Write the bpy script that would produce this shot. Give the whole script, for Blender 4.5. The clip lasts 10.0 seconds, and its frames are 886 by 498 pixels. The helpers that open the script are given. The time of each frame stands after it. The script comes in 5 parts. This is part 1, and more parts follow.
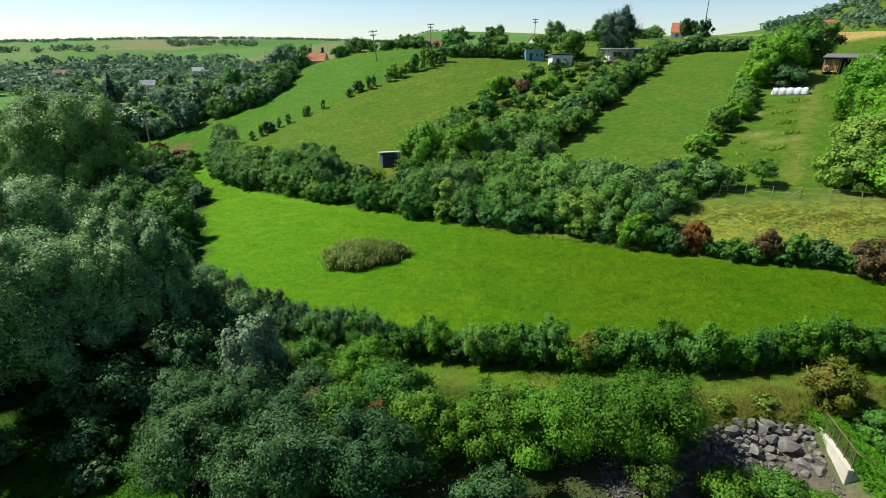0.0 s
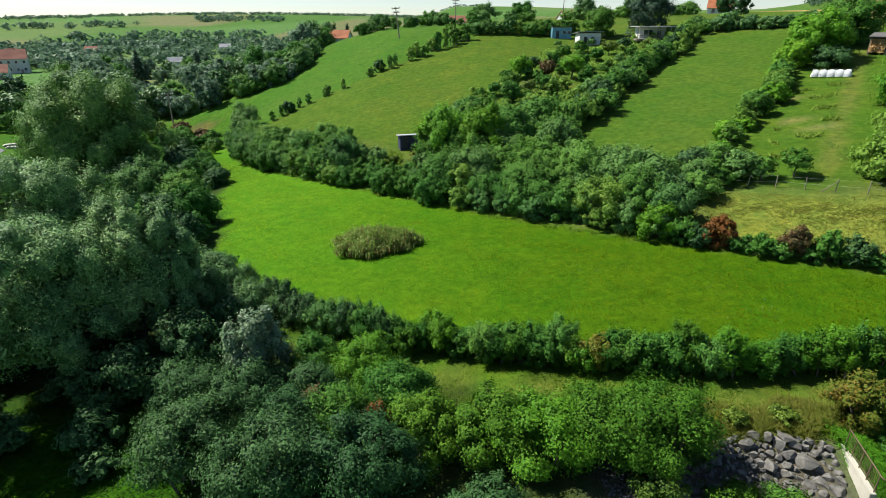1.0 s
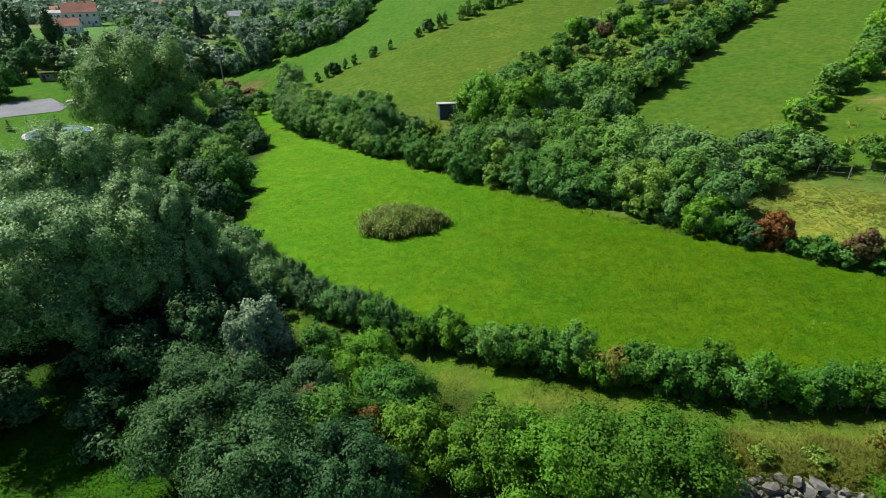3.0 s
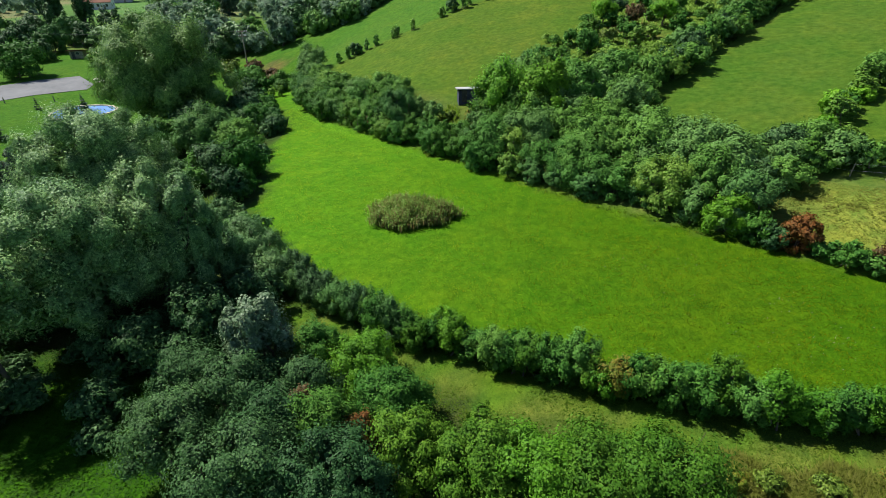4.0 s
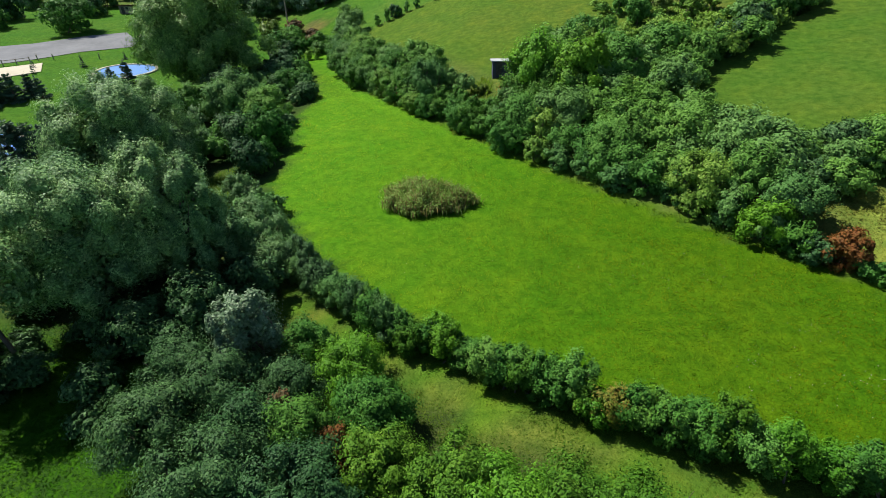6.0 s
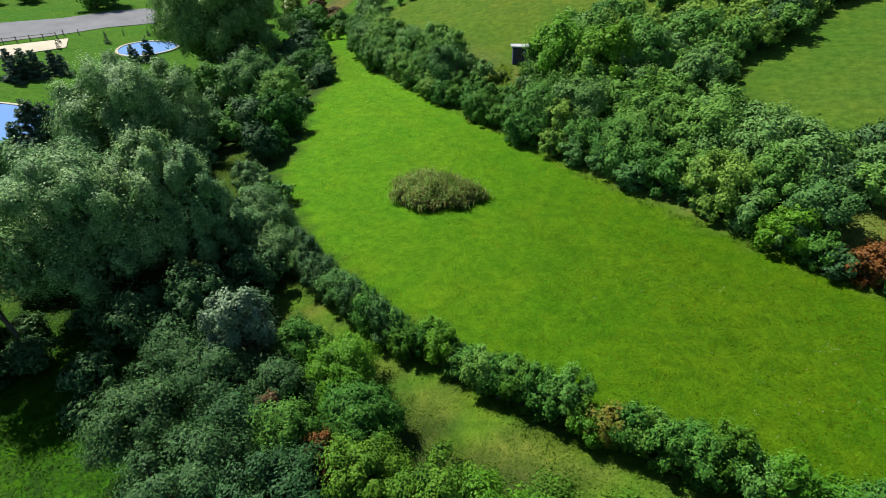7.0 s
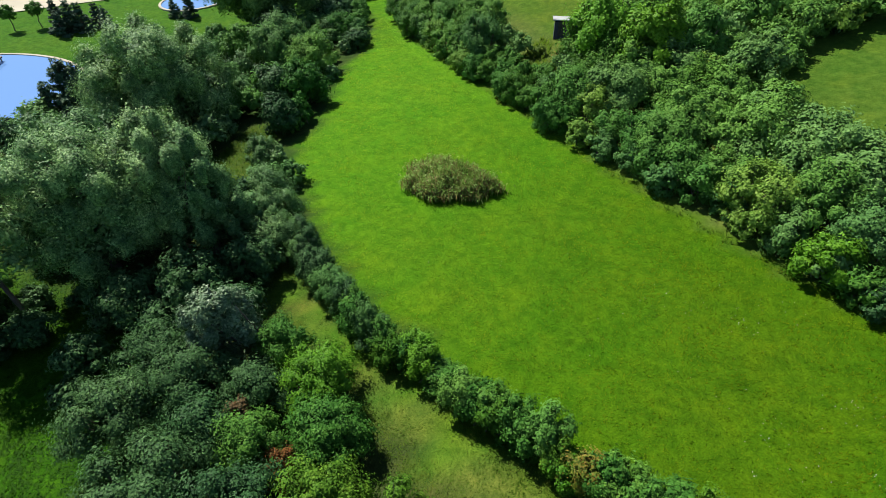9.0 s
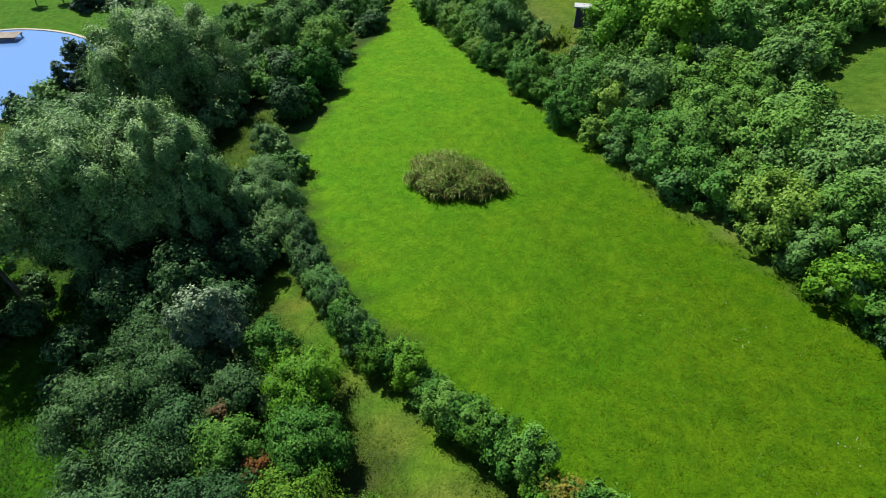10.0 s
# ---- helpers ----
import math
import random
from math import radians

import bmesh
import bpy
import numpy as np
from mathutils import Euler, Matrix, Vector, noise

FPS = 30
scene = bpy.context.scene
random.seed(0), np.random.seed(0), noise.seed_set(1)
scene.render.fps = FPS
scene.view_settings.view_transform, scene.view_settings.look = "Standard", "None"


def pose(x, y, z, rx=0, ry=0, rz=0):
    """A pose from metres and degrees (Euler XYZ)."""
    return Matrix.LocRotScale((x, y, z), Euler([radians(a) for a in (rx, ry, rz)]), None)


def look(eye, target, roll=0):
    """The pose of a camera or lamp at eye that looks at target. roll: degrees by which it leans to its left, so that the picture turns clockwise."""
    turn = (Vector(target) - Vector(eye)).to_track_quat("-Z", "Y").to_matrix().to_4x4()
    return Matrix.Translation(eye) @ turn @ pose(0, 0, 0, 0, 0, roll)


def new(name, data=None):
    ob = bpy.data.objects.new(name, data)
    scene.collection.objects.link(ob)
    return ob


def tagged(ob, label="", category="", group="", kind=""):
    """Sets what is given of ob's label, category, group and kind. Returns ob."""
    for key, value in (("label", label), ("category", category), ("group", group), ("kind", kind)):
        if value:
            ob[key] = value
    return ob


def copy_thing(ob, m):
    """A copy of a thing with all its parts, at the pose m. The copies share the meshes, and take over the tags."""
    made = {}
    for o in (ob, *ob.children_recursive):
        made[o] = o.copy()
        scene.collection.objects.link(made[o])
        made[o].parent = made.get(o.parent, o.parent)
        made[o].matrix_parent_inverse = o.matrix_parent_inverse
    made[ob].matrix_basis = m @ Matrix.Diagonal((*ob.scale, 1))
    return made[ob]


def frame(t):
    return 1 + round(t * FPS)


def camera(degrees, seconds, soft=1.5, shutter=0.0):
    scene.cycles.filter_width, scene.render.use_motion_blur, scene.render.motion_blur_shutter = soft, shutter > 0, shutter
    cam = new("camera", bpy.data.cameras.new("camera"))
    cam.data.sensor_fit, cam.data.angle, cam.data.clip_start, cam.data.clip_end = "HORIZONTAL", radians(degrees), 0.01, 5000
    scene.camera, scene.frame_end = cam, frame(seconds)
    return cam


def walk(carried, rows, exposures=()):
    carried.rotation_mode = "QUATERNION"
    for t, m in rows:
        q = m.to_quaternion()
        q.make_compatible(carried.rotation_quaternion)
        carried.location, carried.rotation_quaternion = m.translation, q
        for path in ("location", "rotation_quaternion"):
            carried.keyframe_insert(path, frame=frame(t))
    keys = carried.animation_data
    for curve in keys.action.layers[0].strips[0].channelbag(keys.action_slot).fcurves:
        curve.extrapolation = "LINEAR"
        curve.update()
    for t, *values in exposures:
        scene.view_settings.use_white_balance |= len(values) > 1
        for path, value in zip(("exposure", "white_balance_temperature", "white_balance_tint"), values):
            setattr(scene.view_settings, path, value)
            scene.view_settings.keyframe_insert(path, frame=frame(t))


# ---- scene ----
cam = camera(79.5, 10.0, soft=0.65)
METRES, EYE, TILT, LEAN, TURN = 24.0, 21.0, -21.0, 0.0, 0.0
ROWS = [
    (0.0, 0.0, 0.0, 0.0, -0.0, 0.0, 0.0),
    (0.5, 0.0246, 0.0252, 0.0229, 1.28, -1.13, -0.46),
    (1.0, 0.0511, 0.0534, 0.0477, 2.65, -2.33, -0.94),
    (1.5, 0.0762, 0.0803, 0.0712, 4.12, -3.46, -1.46),
    (2.0, 0.1034, 0.1103, 0.0968, 5.69, -4.67, -2.02),
    (2.5, 0.1287, 0.1386, 0.121, 7.1, -5.78, -2.53),
    (4.0, 0.2054, 0.2328, 0.1984, 11.41, -9.26, -4.13),
    (4.5, 0.2291, 0.2639, 0.2243, 12.74, -10.36, -4.6),
    (5.0, 0.2537, 0.2983, 0.2519, 14.11, -11.57, -5.11),
    (5.5, 0.2758, 0.331, 0.2782, 15.38, -12.71, -5.57),
    (7.0, 0.338, 0.4415, 0.3629, 19.72, -16.51, -7.22),
    (7.5, 0.3559, 0.4795, 0.3905, 21.18, -17.75, -7.76),
    (8.0, 0.3753, 0.5223, 0.4212, 22.77, -19.13, -8.3),
    (8.5, 0.3918, 0.5636, 0.4494, 24.19, -20.4, -8.78),
    (9.0, 0.4081, 0.6104, 0.4804, 25.79, -21.8, -9.32),
    (9.5, 0.4224, 0.6552, 0.5094, 27.3, -23.12, -9.81),
    (10.0, 0.4357, 0.7053, 0.5421, 28.86, -24.58, -10.32),
]
walk(cam, [(t, pose(0, 0, EYE, TILT, LEAN, TURN) @ pose(METRES * x, METRES * y, METRES * z, 90 + pitch, roll, yaw)) for t, x, y, z, yaw, pitch, roll in ROWS],
     exposures=[(0.0, 1.0), (10.0, 1.0)])

# ---- world and sun ----
SUN_ELEV, SUN_AZ = radians(50), math.atan2(-0.93, 0.37)
world = bpy.data.worlds.new("sky")
scene.world = world
world.use_nodes = True
wn = world.node_tree
sky = wn.nodes.new("ShaderNodeTexSky")
sky.sky_type, sky.sun_disc = "NISHITA", False
sky.sun_elevation, sky.sun_rotation = SUN_ELEV, SUN_AZ
sky.air_density, sky.dust_density, sky.ozone_density = 0.8, 0.2, 3.0
back = wn.nodes["Background"]
back.inputs["Strength"].default_value = 0.066
wn.links.new(sky.outputs["Color"], back.inputs["Color"])
sun = new("sun", bpy.data.lights.new("sun", "SUN"))
sun.data.energy, sun.data.angle, sun.data.color = 4.28, radians(0.5), (1.0, 0.975, 0.88)
to_sun = Vector((math.sin(SUN_AZ) * math.cos(SUN_ELEV), math.cos(SUN_AZ) * math.cos(SUN_ELEV), math.sin(SUN_ELEV)))
sun.matrix_world = look(to_sun * 200, (0, 0, 0))


# ---- materials ----
def material(name, rough=0.8, metal=0.0, spec=0.3):
    m = bpy.data.materials.new(name)
    m.use_nodes = True
    b = m.node_tree.nodes["Principled BSDF"]
    b.inputs["Roughness"].default_value = rough
    b.inputs["Metallic"].default_value = metal
    b.inputs["Specular IOR Level"].default_value = spec
    return m, m.node_tree.nodes, m.node_tree.links, b


def ramp(nodes, stops):
    r = nodes.new("ShaderNodeValToRGB")
    e = r.color_ramp.elements
    while len(e) < len(stops):
        e.new(0.5)
    for k, (p, c) in zip(e, stops):
        k.position, k.color = p, (*c, 1)
    return r


def noise_node(nodes, links, scale, detail=4, vec=None, rough=0.6):
    n = nodes.new("ShaderNodeTexNoise")
    n.inputs["Scale"].default_value, n.inputs["Detail"].default_value, n.inputs["Roughness"].default_value = scale, detail, rough
    if vec:
        links.new(vec, n.inputs["Vector"])
    return n


def mix(nodes, links, kind, fac, a, b):
    m = nodes.new("ShaderNodeMix")
    m.data_type, m.blend_type = "RGBA", kind
    for socket, value in ((m.inputs[0], fac), (m.inputs[6], a), (m.inputs[7], b)):
        if isinstance(value, bpy.types.NodeSocket):
            links.new(value, socket)
        else:
            socket.default_value = value if isinstance(value, float) else (*value, 1)
    return m.outputs[2]


def bump(nodes, links, b, height, strength, distance):
    n = nodes.new("ShaderNodeBump")
    n.inputs["Strength"].default_value, n.inputs["Distance"].default_value = strength, distance
    links.new(height, n.inputs["Height"])
    links.new(n.outputs[0], b.inputs["Normal"])


def leaf_material(name, dark, mid, light, gloss=0.58, through_=0.3, spec=0.14, hue0=0.487, hue1=0.512, drift=1.5, patch=0.7, toned=False, vary_=0.75):
    """Leaves: each blade its own tone, each branch its own drift, with light passing through the blade."""
    m, nodes, links, b = material(name, gloss, 0, spec)
    geo = nodes.new("ShaderNodeNewGeometry")
    r = ramp(nodes, [(0.0, dark), (0.5, mid), (1.0, light)])
    big = noise_node(nodes, links, patch, 3, geo.outputs["Position"])
    add = nodes.new("ShaderNodeMath")
    add.operation = "MULTIPLY_ADD"
    links.new(big.outputs["Fac"], add.inputs[0])
    add.inputs[1].default_value = drift
    sub = nodes.new("ShaderNodeMath")
    sub.operation = "MULTIPLY_ADD"
    links.new(geo.outputs["Random Per Island"], sub.inputs[0])
    sub.inputs[1].default_value, sub.inputs[2].default_value = vary_, (1 - vary_) / 2 - drift / 2
    links.new(sub.outputs[0], add.inputs[2])
    links.new(add.outputs[0], r.inputs["Fac"])
    info = nodes.new("ShaderNodeObjectInfo")
    hue = nodes.new("ShaderNodeHueSaturation")
    vary = nodes.new("ShaderNodeMapRange")
    vary.inputs["To Min"].default_value, vary.inputs["To Max"].default_value = hue0, hue1
    links.new(info.outputs["Random"], vary.inputs["Value"])
    links.new(vary.outputs[0], hue.inputs["Hue"])
    val = nodes.new("ShaderNodeMapRange")
    val.inputs["To Min"].default_value, val.inputs["To Max"].default_value = 1.15, 0.8
    links.new(info.outputs["Random"], val.inputs["Value"])
    links.new(val.outputs[0], hue.inputs["Value"])
    links.new(r.outputs["Color"], hue.inputs["Color"])
    colour = hue.outputs[0]
    if toned:
        att = nodes.new("ShaderNodeAttribute")
        att.attribute_name = "tone"
        colour = mix(nodes, links, "MULTIPLY", 1.0, colour, att.outputs["Color"])
    links.new(colour, b.inputs["Base Color"])
    tr = nodes.new("ShaderNodeBsdfTranslucent")
    links.new(colour, tr.inputs["Color"])
    ms = nodes.new("ShaderNodeMixShader")
    ms.inputs[0].default_value = through_
    links.new(b.outputs[0], ms.inputs[1])
    links.new(tr.outputs[0], ms.inputs[2])
    links.new(ms.outputs[0], nodes["Material Output"].inputs["Surface"])
    return m


LEAF = {
    "willow": leaf_material("willow_leaf", (0.016, 0.050, 0.017), (0.104, 0.220, 0.062), (0.33, 0.51, 0.175), 0.52, 0.07, 0.14, hue0=0.487, hue1=0.512, drift=1.6, patch=1.0, vary_=0.4),
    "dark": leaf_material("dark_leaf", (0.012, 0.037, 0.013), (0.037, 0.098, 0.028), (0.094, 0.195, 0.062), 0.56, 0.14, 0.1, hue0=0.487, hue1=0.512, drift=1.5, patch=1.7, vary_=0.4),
    "green": leaf_material("green_leaf", (0.019, 0.0684, 0.01045), (0.0551, 0.1615, 0.0209), (0.1235, 0.266, 0.0399), 0.6, 0.16, 0.08, hue0=0.487, hue1=0.512, drift=1.4, patch=1.7, vary_=0.4),
    "bright": leaf_material("bright_leaf", (0.040, 0.125, 0.009), (0.080, 0.225, 0.013), (0.155, 0.34, 0.027), 0.55, 0.3, 0.12, hue0=0.487, hue1=0.512, drift=1.4, patch=1.7, vary_=0.4),
    "fresh": leaf_material("fresh_leaf", (0.02208, 0.0736, 0.00736), (0.05704, 0.1564, 0.01196), (0.127, 0.253, 0.02576), 0.6, 0.22, 0.08, hue0=0.487, hue1=0.507, drift=1.4, patch=1.2, vary_=0.4),
    "olive": leaf_material("olive_leaf", (0.05, 0.10, 0.015), (0.10, 0.18, 0.022), (0.20, 0.28, 0.045), 0.5, 0.3),
    "silver": leaf_material("silver_leaf", (0.034, 0.095, 0.028), (0.088, 0.190, 0.052), (0.200, 0.345, 0.120), 0.52, 0.18, 0.14, hue0=0.487, hue1=0.512, drift=1.4, patch=1.7, vary_=0.4),
    "yellow": leaf_material("yellow_leaf", (0.11, 0.18, 0.03), (0.20, 0.28, 0.05), (0.32, 0.38, 0.09), 0.5, 0.32),
    "red": leaf_material("red_leaf", (0.08, 0.08, 0.016), (0.21, 0.075, 0.022), (0.32, 0.115, 0.04), 0.55, 0.35, 0.12, 0.5, 0.51, 0.9),
    "russet": leaf_material("russet_leaf", (0.04, 0.06, 0.015), (0.115, 0.07, 0.027), (0.19, 0.105, 0.045), 0.6, 0.25, 0.2, 0.5, 0.51),
    "rusty": leaf_material("turning_leaf", (0.07, 0.135, 0.012), (0.15, 0.19, 0.02), (0.29, 0.17, 0.035), 0.6, 0.3, 0.15, 0.5, 0.51),
    "fir": leaf_material("fir_needle", (0.022, 0.056, 0.034), (0.048, 0.098, 0.054), (0.085, 0.148, 0.078), 0.6, 0.1),
    "hill": leaf_material("hill_leaf", (0.04324, 0.1222, 0.02256), (0.08836, 0.2181, 0.03572), (0.1504, 0.3055, 0.05828), 0.6, 0.2, 0.07, drift=1.1, patch=0.8, vary_=0.32),
    # far woods: distance haze put into the leaf colour, paler and bluer
    "wood": leaf_material("hazed_woodland_leaf", (0.075, 0.145, 0.080), (0.135, 0.225, 0.125), (0.23, 0.34, 0.20), 0.6, 0.36),
    "lime": leaf_material("lime_leaf", (0.0675, 0.153, 0.0216), (0.1305, 0.2565, 0.0342), (0.234, 0.369, 0.0675), 0.6, 0.26, 0.12, drift=1.3, patch=1.0, vary_=0.42),
    "reed": leaf_material("reed_blade", (0.17, 0.29, 0.05), (0.28, 0.42, 0.08), (0.42, 0.52, 0.16), 0.55, 0.5),
    "stalk": leaf_material("reed_stalk", (0.13, 0.14, 0.045), (0.26, 0.20, 0.075), (0.42, 0.29, 0.13), 0.6, 0.4),
    "bank": leaf_material("bank_blade", (0.14, 0.175, 0.026), (0.21, 0.235, 0.042), (0.30, 0.29, 0.08), 0.6, 0.6, 0.1, drift=1.0, vary_=0.6),
    "sallow": leaf_material("sallow_leaf", (0.03648, 0.1018, 0.0288), (0.0864, 0.1978, 0.04608), (0.1574, 0.2976, 0.08448), 0.6, 0.16, 0.08, drift=1.1, patch=0.8, vary_=0.32),
    "grass": leaf_material("grass_blade", (0.04074, 0.1086, 0.002716), (0.06402, 0.1339, 0.002522), (0.1067, 0.1688, 0.004462), 0.6, 0.6, 0.06, drift=0.4, patch=0.35, toned=True, vary_=0.9),
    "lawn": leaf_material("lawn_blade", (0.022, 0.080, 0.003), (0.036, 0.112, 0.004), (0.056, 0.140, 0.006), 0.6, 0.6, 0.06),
    "hazel": leaf_material("hazel_leaf", (0.065, 0.18, 0.012), (0.125, 0.31, 0.020), (0.23, 0.44, 0.040), 0.55, 0.3, 0.12, drift=1.3, patch=1.0, vary_=0.42),
    "poplar": leaf_material("poplar_leaf", (0.022, 0.058, 0.022), (0.084, 0.150, 0.070), (0.24, 0.34, 0.19), 0.48, 0.14, 0.22, hue0=0.487, hue1=0.512, drift=1.4, patch=1.7, vary_=0.4),
    "goldwillow": leaf_material("great_willow_leaf", (0.034, 0.092, 0.018), (0.118, 0.235, 0.048), (0.30, 0.45, 0.115), 0.55, 0.14, 0.12, drift=1.5, patch=0.9, vary_=0.4),
    "straw": leaf_material("dry_grass_blade", (0.0558, 0.1302, 0.00837), (0.09114, 0.1674, 0.01395), (0.1535, 0.2, 0.0279), 0.6, 0.6, 0.08, drift=1.2, vary_=0.6),
}


def bark(name, a, b_):
    m, nodes, links, b = material(name, 0.9)
    n = noise_node(nodes, links, 9, 6)
    r = ramp(nodes, [(0.3, a), (0.7, b_)])
    links.new(n.outputs["Fac"], r.inputs["Fac"])
    links.new(r.outputs["Color"], b.inputs["Base Color"])
    bump(nodes, links, b, n.outputs["Fac"], 0.6, 0.03)
    return m


BARK = bark("bark", (0.05, 0.04, 0.03), (0.16, 0.13, 0.10))


def plain(name, a, b_, scale=3.0, rough=0.8, metal=0.0, relief=0.3, spec=0.3):
    """A worn surface: two tones mixed by stains and grain."""
    m, nodes, links, b = material(name, rough, metal, spec)
    n1, n2 = noise_node(nodes, links, scale, 5), noise_node(nodes, links, scale * 9, 3)
    avg = nodes.new("ShaderNodeMath")
    avg.operation = "MULTIPLY_ADD"
    links.new(n2.outputs["Fac"], avg.inputs[0])
    avg.inputs[1].default_value = 0.35
    links.new(n1.outputs["Fac"], avg.inputs[2])
    r = ramp(nodes, [(0.45, a), (0.85, b_)])
    links.new(avg.outputs[0], r.inputs["Fac"])
    info = nodes.new("ShaderNodeObjectInfo")
    hs = nodes.new("ShaderNodeHueSaturation")
    mr = nodes.new("ShaderNodeMapRange")
    mr.inputs["To Min"].default_value, mr.inputs["To Max"].default_value = 0.85, 1.15
    links.new(info.outputs["Random"], mr.inputs["Value"])
    links.new(mr.outputs[0], hs.inputs["Value"])
    links.new(r.outputs["Color"], hs.inputs["Color"])
    links.new(hs.outputs[0], b.inputs["Base Color"])
    bump(nodes, links, b, n2.outputs["Fac"], relief, 0.02)
    return m


HUT_BLUE = plain("dark_blue_boards", (0.028, 0.032, 0.062), (0.06, 0.065, 0.115), 3, 0.75)
ROCK = plain("rock", (0.062, 0.060, 0.055), (0.190, 0.178, 0.158), 2.2, 0.85, 0, 0.6)
GRAVEL = plain("gravel", (0.088, 0.090, 0.098), (0.145, 0.146, 0.156), 6, 0.9, 0, 0.6)
CONCRETE = plain("pale_concrete", (0.40, 0.37, 0.31), (0.56, 0.52, 0.44), 1.6, 0.85)
RUST = plain("rusted_steel", (0.10, 0.07, 0.05), (0.22, 0.15, 0.10), 6, 0.7, 0.4)
TARRED = plain("tarred_wood", (0.03, 0.03, 0.035), (0.08, 0.075, 0.075), 3, 0.8)
WOOD = plain("weathered_wood", (0.16, 0.13, 0.10), (0.32, 0.27, 0.21), 4, 0.85)
DARK_FELT = plain("old_roofing_felt", (0.075, 0.07, 0.068), (0.14, 0.13, 0.125), 2, 0.9)
FELT = plain("roofing_felt", (0.20, 0.20, 0.21), (0.36, 0.36, 0.37), 2, 0.9)
WHITE = plain("white_render", (0.50, 0.49, 0.47), (0.66, 0.65, 0.63), 1, 0.85)
BLUE = plain("blue_paint", (0.10, 0.26, 0.36), (0.20, 0.40, 0.50), 2, 0.6)
TILE = plain("clay_roof_tile", (0.28, 0.085, 0.035), (0.44, 0.16, 0.07), 2.5, 0.8)
TILE_DULL = plain("old_roof_tile", (0.17, 0.06, 0.04), (0.28, 0.115, 0.075), 2.5, 0.85)
GLASS = plain("window_glass", (0.03, 0.04, 0.05), (0.06, 0.07, 0.08), 2, 0.08, 0, 0.0, 0.6)
FLEECE = plain("white_fleece", (0.55, 0.57, 0.59), (0.70, 0.71, 0.72), 2, 0.7)
LOGS = plain("cut_firewood", (0.48, 0.27, 0.10), (0.70, 0.45, 0.20), 5, 0.85)
SAND = plain("sand", (0.34, 0.30, 0.22), (0.46, 0.41, 0.31), 3, 0.9)
STEEL = plain("galvanised_steel", (0.30, 0.31, 0.32), (0.45, 0.46, 0.47), 5, 0.5, 0.6)
CERAMIC = plain("white_ceramic", (0.75, 0.75, 0.74), (0.82, 0.82, 0.81), 5, 0.3)


def water_material():
    m, nodes, links, b = material("pond_water", 0.05, 0, 0.5)
    b.inputs["Base Color"].default_value = (0.12, 0.23, 0.46, 1)
    n = noise_node(nodes, links, 1.2, 3)
    bump(nodes, links, b, n.outputs["Fac"], 0.05, 0.02)
    return m


WATER = water_material()


# ---- the lie of the land ----
def sm(a, b, x):
    u = np.clip((x - a) / (b - a), 0, 1)
    return u * u * (3 - 2 * u)


def smax(a, b, k):
    return (a + b + np.sqrt((a - b) ** 2 + k * k)) / 2


def smin(a, b, k):
    return (a + b - np.sqrt((a - b) ** 2 + k * k)) / 2


def edge(x):
    """Foot of the slope: the far edge of the meadow."""
    return np.interp(x, [-120, -60, -45, -36, -20, -6.6, 3, 11, 18.5, 24, 28, 33, 37, 80], [150, 128, 104, 92.5, 80, 70.2, 62.6, 57.4, 52.6, 50.2, 47.6, 44.8, 42.8, 33])


def meadow_west(y):
    """Western edge of the meadow and of the grassy lane that leaves it."""
    return np.interp(y, [37, 39, 42.8, 46, 55, 64, 79, 86, 90, 99, 113, 125], [0, -7.4, -14, -18, -27.3, -30.6, -37.5, -38.8, -40.5, -46, -58, -68])


def terrain(x, y):
    x, y = np.asarray(x, float), np.asarray(y, float)
    v = smax(-0.85 + 0.086 * x, -5.6 + 0 * x, 0.6) + 0.025 * (np.minimum(y, 120) - 45) * sm(-60, -20, x)
    v = smin(v, 2.2, 0.5)
    c = 0.20 - 0.08 * sm(0, 36, x)
    h = 2.3 + 0.15 * (x + 8.5) * sm(-200, -60, x) + c * (y - 88) - 0.14 * np.maximum(0, -20 - x)
    cap = np.interp(x, [-140, -100, -70, -45, -30, 120, 400], [-6, -4, 6, 15.5, 19, 24.6, 26])
    h = smin(h, cap, 2.0)
    s = y - edge(x)
    w = 16 - 7 * sm(10, 30, x)
    b = sm(-1, w, s)
    t = v + b * (smax(h, v, 1.0) - v)
    # the stony channel beside the wall
    t = t - 1.8 * np.exp(-(((x - 16.4) / 5.2) ** 8 + ((y - 20.5) / 4.9) ** 4))
    r, az = np.hypot(x, y), np.arctan2(x, y)
    far = sm(420, 1400, r) * (34 - 5 * np.sin(az * 7 + 1)) * (1 - 0.65 * sm(-0.05, 0.35, az)) + 44 * np.exp(-(((x - 505) / 105) ** 2 + ((y - 610) / 130) ** 2))
    # level ground round the ponds
    flat = np.exp(-((((x + 78) / 23) ** 2 + ((y - 50) / 18) ** 2) ** 3))
    t = t + 0.05 * np.sin(x * 0.7 + np.sin(y * 0.6)) * np.cos(y * 0.5)
    return t * (1 - flat) - 5.6 * flat + far


def ground(x, y):
    return float(terrain(x, y))


def line_dist(x, y, pts):
    """Distance from points to a line through pts."""
    best = np.full(np.shape(x), 1e9)
    for (ax, ay), (bx, by) in zip(pts, pts[1:]):
        u = np.clip(((x - ax) * (bx - ax) + (y - ay) * (by - ay)) / ((bx - ax) ** 2 + (by - ay) ** 2), 0, 1)
        best = np.minimum(best, np.hypot(x - ax - u * (bx - ax), y - ay - u * (by - ay)))
    return best


